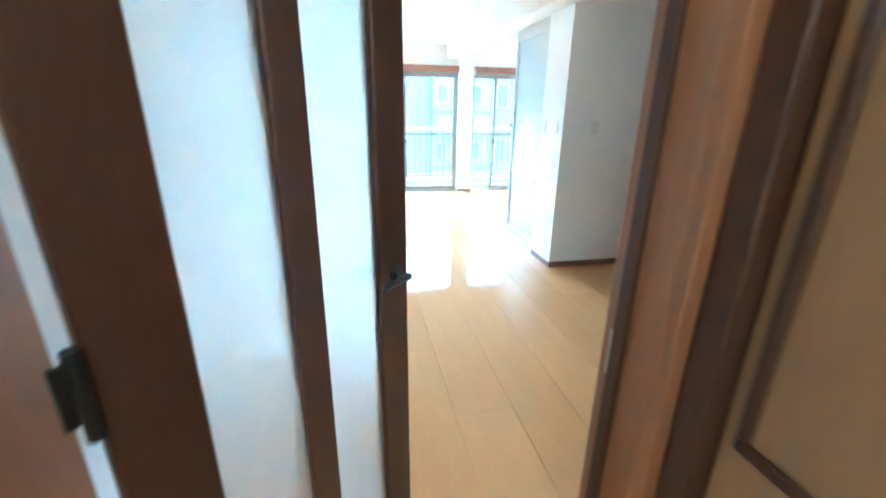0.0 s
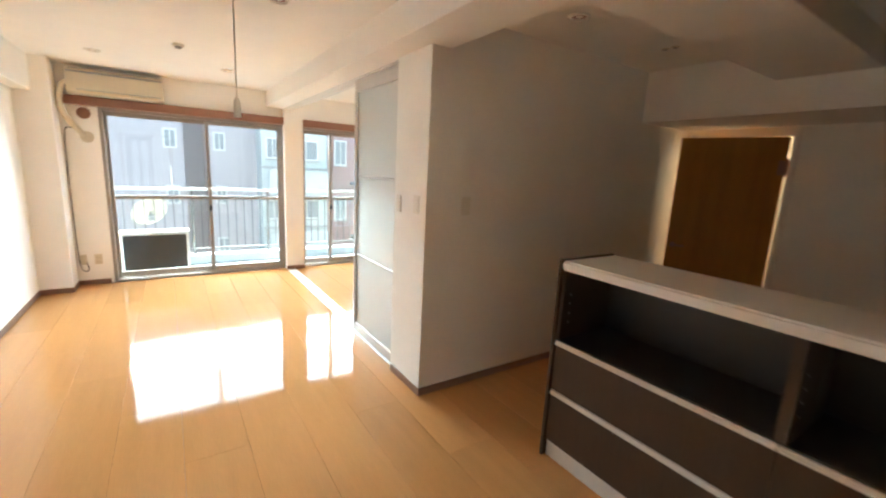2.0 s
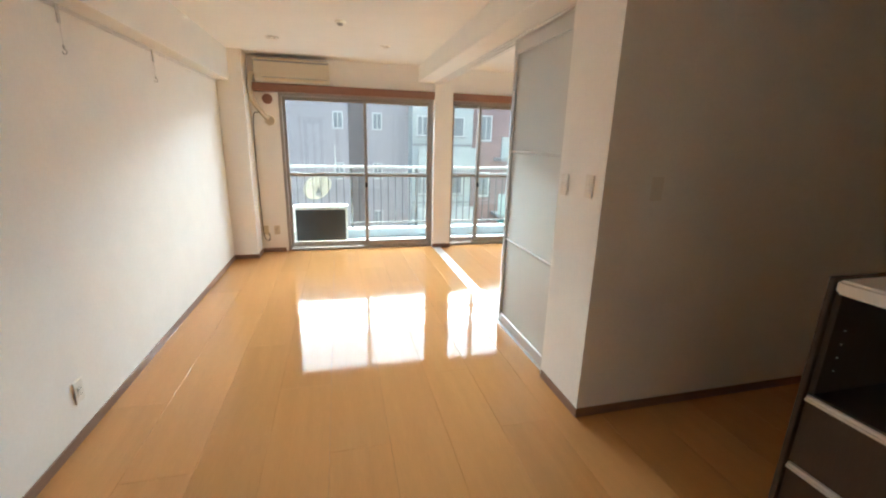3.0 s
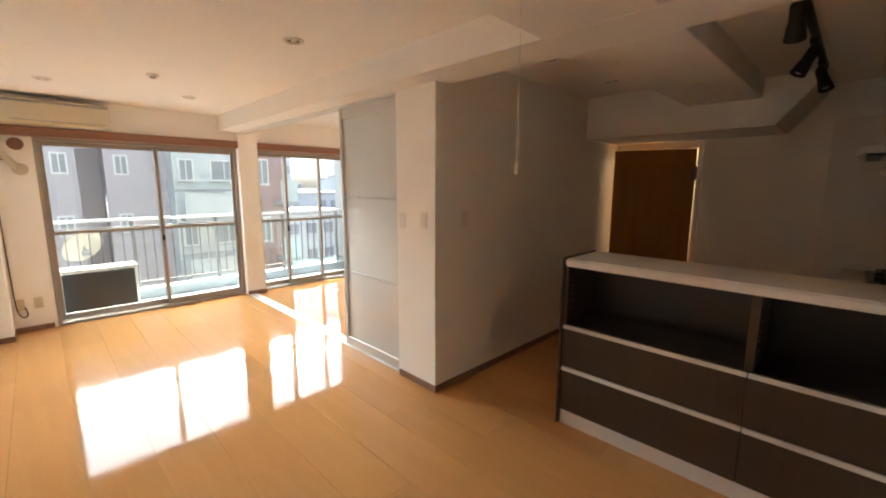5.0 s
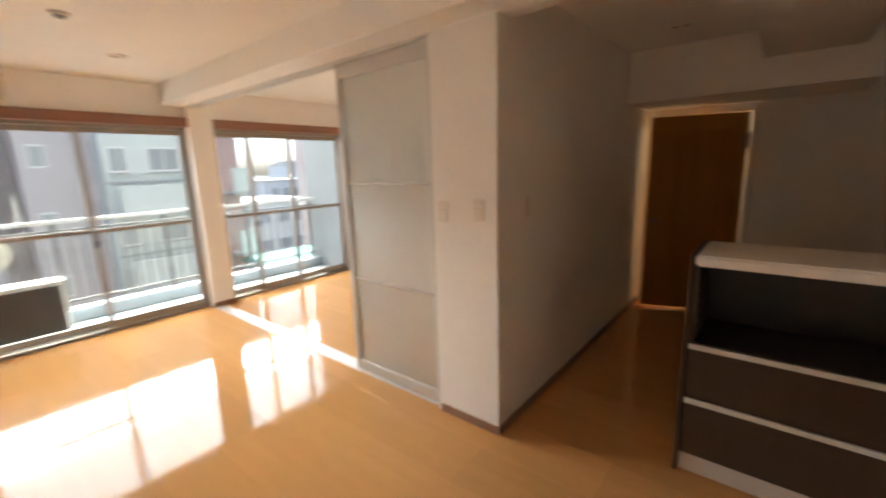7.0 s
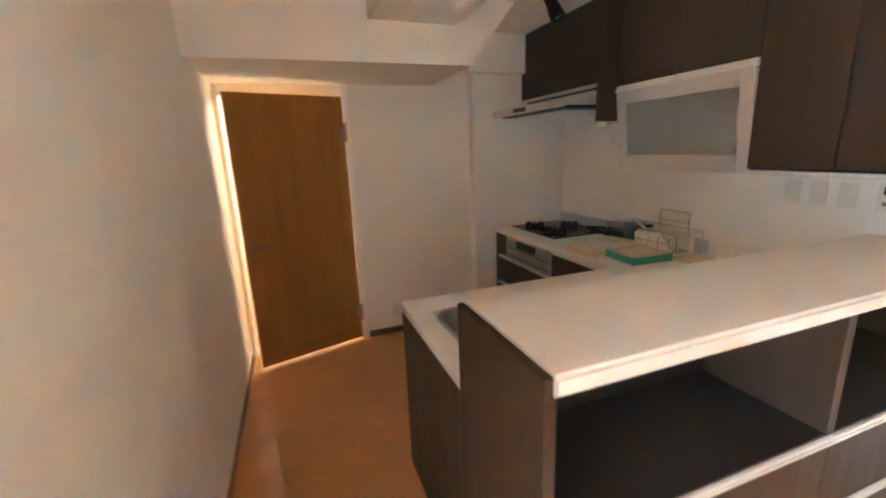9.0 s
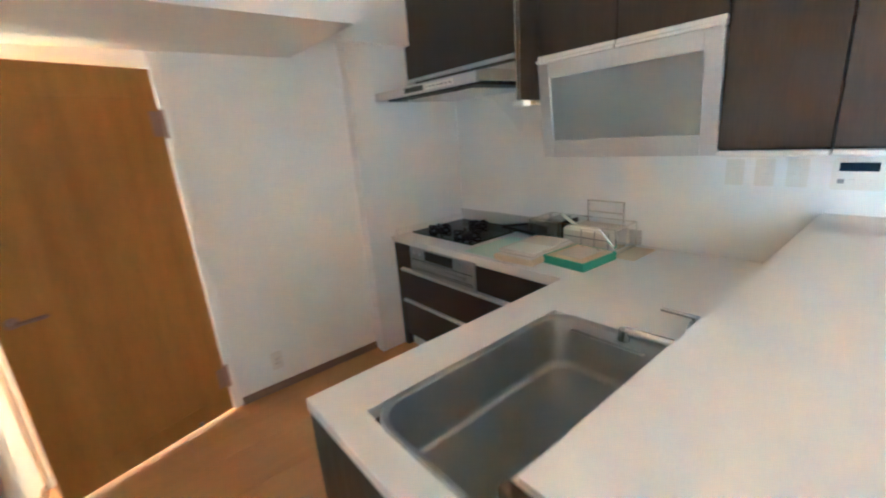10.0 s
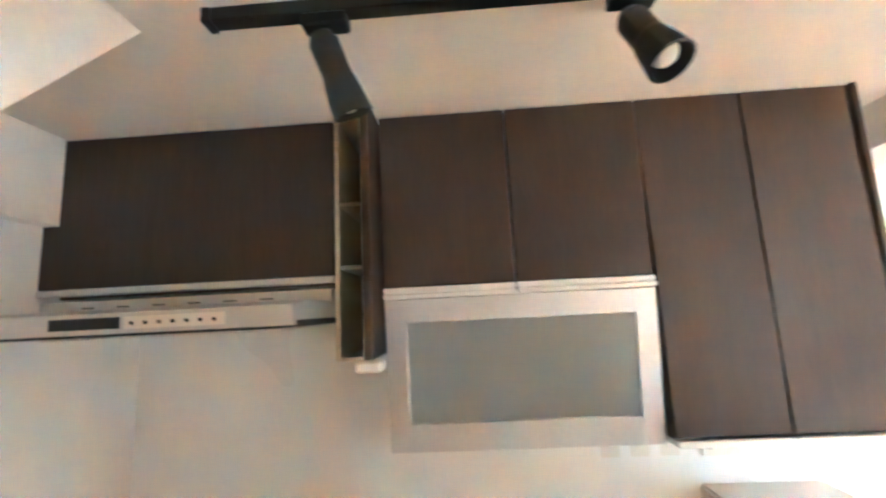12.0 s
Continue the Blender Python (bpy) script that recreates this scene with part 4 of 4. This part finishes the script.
def tube(points, r, seg=10):
    bm = bmesh.new()
    pts = [Vector(p) for p in points]
    fine = []
    for i in range(len(pts) - 1):
        p0, p1, p2, p3 = pts[max(i - 1, 0)], pts[i], pts[i + 1], pts[min(i + 2, len(pts) - 1)]
        for k in range(6):
            t = k / 6
            fine.append(0.5 * ((2 * p1) + (p2 - p0) * t + (2 * p0 - 5 * p1 + 4 * p2 - p3) * t * t + (3 * p1 - p0 - 3 * p2 + p3) * t ** 3))
    fine.append(pts[-1])
    prev = None
    for i, p in enumerate(fine):
        d = (fine[min(i + 1, len(fine) - 1)] - fine[max(i - 1, 0)]).normalized()
        q = d.to_track_quat("Z", "Y")
        cur = [bm.verts.new(p + q @ Vector((r * math.cos(2 * math.pi * k / seg), r * math.sin(2 * math.pi * k / seg), 0))) for k in range(seg)]
        if prev:
            for k in range(seg):
                bm.faces.new((prev[k], prev[(k + 1) % seg], cur[(k + 1) % seg], cur[k]))
        else:
            bm.faces.new(cur)
        prev = cur
    bm.faces.new(prev)
    return bm


ho = thing("refrigerant_hose", "cream wrapped air conditioner hose running into the wall", "hose")
part("hose", tube([(-0.43, 6.83, 2.26), (-0.475, 6.80, 2.20), (-0.495, 6.77, 2.06), (-0.47, 6.80, 1.92), (-0.40, 6.85, 1.80), (-0.335, 6.885, 1.715)], 0.030, 12), CREAM, ho, smooth=True)
part("wall_sleeve", cyl((-0.315, 6.8995, 1.70), (-0.315, 6.882, 1.70), 0.062, 0.056, seg=24), CREAM, ho)
tagged(part("sleeve_cap", join(cyl((-0.325, 6.8995, 1.955), (-0.325, 6.885, 1.955), 0.062, 0.056, seg=24), cyl((-0.325, 6.886, 1.955), (-0.325, 6.88, 1.955), 0.03, seg=16)), TERRA), "brown wall sleeve cap under the curtain board", "wall cap")
ca = thing("antenna_cable", "thin dark cable running down beside the pillar", "cable")
part("cable", tube([(-0.36, 6.885, 1.76), (-0.44, 6.875, 1.79), (-0.50, 6.878, 1.72), (-0.512, 6.885, 1.2), (-0.505, 6.885, 0.5), (-0.495, 6.88, 0.25), (-0.46, 6.87, 0.17), (-0.42, 6.87, 0.19), (-0.435, 6.88, 0.27)], 0.005, 8), BLACK, ca, smooth=True)

# ---- balcony ----
GZ = -11.5                          # the street's level
structure("balcony_floor", box(-2.6, 3.97, YWIN + 0.14, 8.12, -0.30, -0.06), BALC)
structure("balcony_kerb", box(-2.6, 3.97, 7.84, 8.06, -0.06, 0.075, 0.008, 2), BALC)
# unseen slab overhead, added to keep direct sun off the room's floor
structure("unseen_balcony_slab", box(-2.8, 5.6, YWIN + 0.14, 8.30, 2.68, 2.84), CONC)
structure("balcony_partition", box(3.97, 4.05, YWIN + 0.14, 8.12, -0.30, 2.68), PARTM)
# unseen walls added around the balcony to bounce sunlight onto the houses opposite
structure("bounce_wall_west", box(-14.0, -2.8, YWIN + 0.02, 8.30, GZ, 9.0), OWNWALL)
structure("bounce_wall_east", box(5.6, 14.0, YWIN + 0.02, 8.30, GZ, 9.0), OWNWALL)
structure("bounce_wall_upper", box(-2.8, 5.6, YWIN + 0.16, 8.30, 2.845, 9.0), OWNWALL)
structure("bounce_wall_lower", box(-2.8, 5.6, YWIN + 0.16, 8.30, GZ, -0.305), OWNWALL)
structure("facade_wall_side", box(-2.8, XW - T, YWIN + 0.02, YWIN + 0.14, -0.30, 2.68), OWNWALL)
structure("window_sill", box(-0.24, 3.88, YWIN + 0.127, YWIN + 0.20, -0.06, 0.0, 0.004), BALC)
rl = thing("balcony_railing", "weathered pale metal balcony railing with upright bars", "railing")
part("top_rail", box(-2.6, 3.968, 7.925, 7.985, 1.050, 1.090, 0.008, 2), WHITEALU, rl)
part("lower_rail", box(-2.6, 3.968, 7.940, 7.970, 0.150, 0.175, 0.003), RAILM, rl)
part("upper_rail", box(-2.6, 3.968, 7.940, 7.970, 0.960, 0.982, 0.003), RAILM, rl)
me_b = mesh_of(box(-0.007, 0.007, -0.007, 0.007, 0.175, 0.96), "baluster", RAILM)
me_p = mesh_of(box(-0.02, 0.02, -0.02, 0.02, 0.0755, 1.05, 0.003), "post", RAILM)
x = -2.5
i = 0
while x < 3.95:
    o = new("post" if i % 9 == 0 else "baluster", me_p if i % 9 == 0 else me_b)
    o.parent = rl
    o.location = (x, 7.955, 0)
    x += 0.118
    i += 1

ou = thing("outdoor_unit", "white outdoor air conditioner unit with a dark coil back", "outdoor unit", at=pose(0.225, 7.36, -0.02))
part("casing", box(-0.375, 0.375, -0.10, 0.15, 0.035, 0.55, 0.012, 2), WHITEPL, ou)
part("lid", box(-0.385, 0.385, -0.115, 0.158, 0.5505, 0.568, 0.006, 2), WHITEPL, ou)
part("coil", box(-0.345, 0.345, -0.108, -0.1005, 0.06, 0.525, 0.002), COIL, ou, "dark coil")
fb = bmesh.new()
for k in range(22):
    box(-0.34, 0.34, -0.1115, -0.1082, 0.068 + k * 0.0205, 0.072 + k * 0.0205, bm=fb)
part("coil_guard", fb, COIL, ou)
for s in (-0.28, 0.28):
    part("foot", box(s - 0.05, s + 0.05, -0.13, 0.17, -0.04, 0.0345, 0.004), CONC, ou)

di = thing("satellite_dish", "cream satellite dish clamped to the balcony railing", "satellite dish", at=pose(0.17, 8.14, 0.70))
db = bmesh.new()
prev = None
for j in range(7):
    r = 0.245 * j / 6
    cur = [db.verts.new((r * math.cos(radians(15 * k)), r * math.sin(radians(15 * k)), 0.35 * r * r * 2)) for k in range(24)] if j else [db.verts.new((0, 0, 0))]
    if prev:
        for k in range(24):
            if len(prev) == 1:
                db.faces.new((prev[0], cur[k], cur[(k + 1) % 24]))
            else:
                db.faces.new((prev[k], prev[(k + 1) % 24], cur[(k + 1) % 24], cur[k]))
    prev = cur
bmesh.ops.solidify(db, geom=db.faces[:], thickness=0.006)
db.transform(pose(0, 0, 0, -62, 0, 28) @ Matrix.Scale(1, 4))
part("reflector", db, DISHM, di, smooth=True)
part("arm", cyl((0.0, -0.02, -0.10), (0.14, 0.30, 0.08), 0.008, seg=8), GREYPL, di)
part("feed", cyl((0.14, 0.30, 0.08), (0.12, 0.24, 0.09), 0.028, seg=14), WHITEPL, di)
part("bracket", join(cyl((0, -0.02, -0.12), (0, -0.02, 0.02), 0.018, seg=12), box(-0.04, 0.04, -0.165, -0.02, -0.09, -0.03, 0.004)), GREYPL, di)
part("mast", cyl((0.28, -0.10, 0.36), (0.28, -0.10, 0.70), 0.008, seg=10), WHITEPL, di)
part("mast_clamp", box(0.25, 0.31, -0.13, -0.07, 0.345, 0.385, 0.004), WHITEPL, di)

# ---- the street and the buildings across it ----
structure("ground", box(-900, 900, 9.5, 1500, GZ - 0.5, GZ), ASPH)


def building(label, x0, x1, y0, y1, z1, mat, wins, bands=(), sills=True):
    """A house with its windows; wins: (x from, x to, z from, z to, repeats down, storey height)."""
    ob = thing("apartment_building", label, "building")
    part("wall", box(x0, x1, y0, y1, GZ, z1), mat, ob)
    part("roof", box(x0 - 0.15, x1 + 0.15, y0 - 0.15, y1 + 0.15, z1, z1 + 0.35), CONC, ob)
    for zb in bands:
        part("band", box(x0 + 0.01, x1 - 0.01, y0 - 0.03, y0 - 0.001, zb, zb + 0.10), CONC, ob)
    for a, b, c, d, n, h in wins:
        for k in range(n):
            z0, z1b = c - k * h, d - k * h
            w = part("window", box(a - 0.06, b + 0.06, y0 - 0.05, y0 - 0.001, z0 - 0.06, z1b + 0.06), WHITEALU, ob)
            m = (a + b) / 2
            part("pane", box(a, m - 0.02, y0 - 0.058, y0 - 0.0505, z0, z1b), WINB, w)
            part("pane", box(m + 0.02, b, y0 - 0.058, y0 - 0.0505, z0, z1b), WINB, w)
            if sills:
                part("sill", box(a - 0.1, b + 0.1, y0 - 0.12, y0 - 0.051, z0 - 0.12, z0 - 0.061), CONC, w)
    return ob


building("mauve tiled apartment building across the street", -26, 1.02, 22.0, 36, 7.5, MAUVE, [(0.35, 0.72, 1.98, 2.66, 5, 2.36), (-3.2, -2.8, 1.98, 2.66, 5, 2.36)], sills=False)
building("recessed mauve stair bay of the apartment building", 1.02, 1.85, 23.6, 36, 7.6, MAUVE, [])
building("mauve tiled apartment building beside the stair bay", 1.85, 3.9, 22.0, 36, 7.5, MAUVE, [(2.2, 2.55, 1.98, 2.66, 5, 2.36)], sills=False)
building("pale apartment building with stacked balconies", 3.9, 6.85, 20.8, 34, 6.9, PALEW, [(4.15, 4.6, 1.75, 2.55, 4, 2.75), (5.35, 6.35, 1.75, 2.55, 4, 2.75)], bands=(1.25, 0.1, -1.5, -2.65))
for k in range(4):
    b = thing("facade_balcony", "pale rendered balcony parapet on the pale building", "balcony", "facade balconies", at=pose(5.38, 20.75, 0.2 - 2.75 * k))
    part("slab", box(-1.35, 1.35, -0.9, 0.0, -0.14, 0.0), CONC, b)
    part("parapet", box(-1.35, 1.35, -0.9, -0.80, 0.0, 1.0), PALEW, b)
building("red-brown tiled apartment building", 6.85, 8.9, 21.2, 36, 7.2, BRICKR, [(7.4, 7.9, 1.6, 2.7, 4, 2.75)])
for k in range(4):
    b = thing("facade_balcony", "pale concrete balcony on the red-brown building", "balcony", "facade balconies", at=pose(8.5, 21.19, 0.6 - 2.75 * k))
    part("slab", box(-0.35, 0.45, -1.0, 0.0, 0.0, 0.14), CONC, b)
    part("parapet", box(-0.35, 0.45, -1.0, -0.92, 0.14, 1.15), PALEW, b)
building("grey office block in the hazy distance", 20.5, 26.0, 58, 70, 5.5, GREYB, [(21.0 + 1.3 * i, 22.0 + 1.3 * i, 3.0, 4.2, 4, 3.0) for i in range(4)], sills=False)
building("pale block in the hazy distance", 27.5, 33.0, 75, 88, 5.6, PALEW, [(28.0 + 1.3 * i, 28.9 + 1.3 * i, 3.2, 4.4, 4, 3.0) for i in range(4)], sills=False)
building("low white house with a flat roof", 17, 25.5, 42, 50, -1.6, PALEW, [(18.0 + 2.0 * i, 19.2 + 2.0 * i, -3.6, -2.5, 2, 2.8) for i in range(4)])
building("grey house between taller blocks", 26, 33, 52, 60, 0.2, GREYB, [(27.0 + 1.6 * i, 28.0 + 1.6 * i, -1.6, -0.5, 3, 2.8) for i in range(4)])
building("white neighbouring block close by", 14.2, 22.0, 17.5, 25, 4.6, GREYB, [])
random.seed(4)
for i in range(22):
    xx, yy = random.uniform(15, 120), random.uniform(80, 220)
    building("distant pale city block in the haze", xx, xx + random.uniform(6, 14), yy, yy + 10, random.uniform(-4, 8), random.choice([GREYB, PALEW, GREYB]), [(xx + 1 + 1.7 * j, xx + 2 + 1.7 * j, 0.5, 1.8, 2, 3.0) for j in range(3)] if i % 2 else [], sills=False)
for k, (x0, x1, y0, z0) in enumerate(((8.6, 13.0, 18.0, -2.2), (9.0, 13.4, 16.5, -4.2))):
    sh = thing("roof_shed", "low roof with teal corrugated sheets below the balcony", "roof", at=pose(0, 0, 0))
    part("wall", box(x0, x1, y0 - 0.1, y0 + 3.2, GZ, z0 - 0.3), GREYB, sh)
    rb = bmesh.new()
    n = 30
    for i in range(n):
        xa = x0 + (x1 - x0) * i / n
        box(xa, xa + (x1 - x0) / n * 0.55, y0 - 0.4, y0 + 3.4, z0 - 0.3, z0 - 0.22, bm=rb)
    box(x0 - 0.1, x1 + 0.1, y0 - 0.4, y0 + 3.4, z0 - 0.34, z0 - 0.301, bm=rb)
    part("corrugated_sheet", rb, TEAL, sh, "teal corrugated sheet")
for k in range(4):
    tagged(part("handrail_pipe", cyl((6.4, 14.5 + 0.15 * k, -2.2 - 0.22 * k), (11.0, 15.5 + 0.15 * k, -2.0 - 0.22 * k), 0.035, seg=8), YELLOW), "ochre pipe rail on a roof below", "pipe", "ochre pipes")

# ---- floorboards ----
BW, BL = 0.303, 1.818
cache = {}


def board(x0, x1, y0, y1):
    key = (round(x1 - x0, 3), round(y1 - y0, 3))
    if key not in cache:
        w, h = key
        bm = bmesh.new()
        g, c = 0.0004, 0.0007
        lo = [bm.verts.new((a, b, -0.015)) for a, b in ((g, g), (w - g, g), (w - g, h - g), (g, h - g))]
        mid = [bm.verts.new((a, b, -c)) for a, b in ((g, g), (w - g, g), (w - g, h - g), (g, h - g))]
        hi = [bm.verts.new((a, b, 0.0)) for a, b in ((g + c, g + c), (w - g - c, g + c), (w - g - c, h - g - c), (g + c, h - g - c))]
        for p, q in ((lo, mid), (mid, hi)):
            for k in range(4):
                bm.faces.new((p[k], p[(k + 1) % 4], q[(k + 1) % 4], q[k]))
        bm.faces.new(hi)
        cache[key] = mesh_of(bm, "floorboard", WOODFLOOR)
    ob = new("floorboard", cache[key])
    ob.location = (x0, y0, 0)
    ob.parent = floor
    return ob


floor = tagged(new("floor"), "glossy honey-coloured wooden floorboards", "floor", "", "structure")
random.seed(11)
col = 0
x = XW
while x < XE + 0.02:
    x1 = min(x + BW, XE + 0.14)
    y0 = YS
    y = YS - (0.0, 0.606, 1.212)[col % 3] - 0.25
    while y < YWIN:
        a, b = max(y, y0), min(y + BL, YWIN + 0.004)
        if b - a > 0.02:
            board(x, x1, a, b)
        y += BL
    x += BW
    col += 1
for a, b in ((-2.5, -1.3), (-1.3, YS)):
    for k in range(5):
        board(-0.72 + 0.295 * k, -0.72 + 0.295 * (k + 1), a, b)
for k in range(5):
    board(XE + 0.141 + 0.303 * k, XE + 0.141 + 0.303 * (k + 1), 1.8, 3.08)
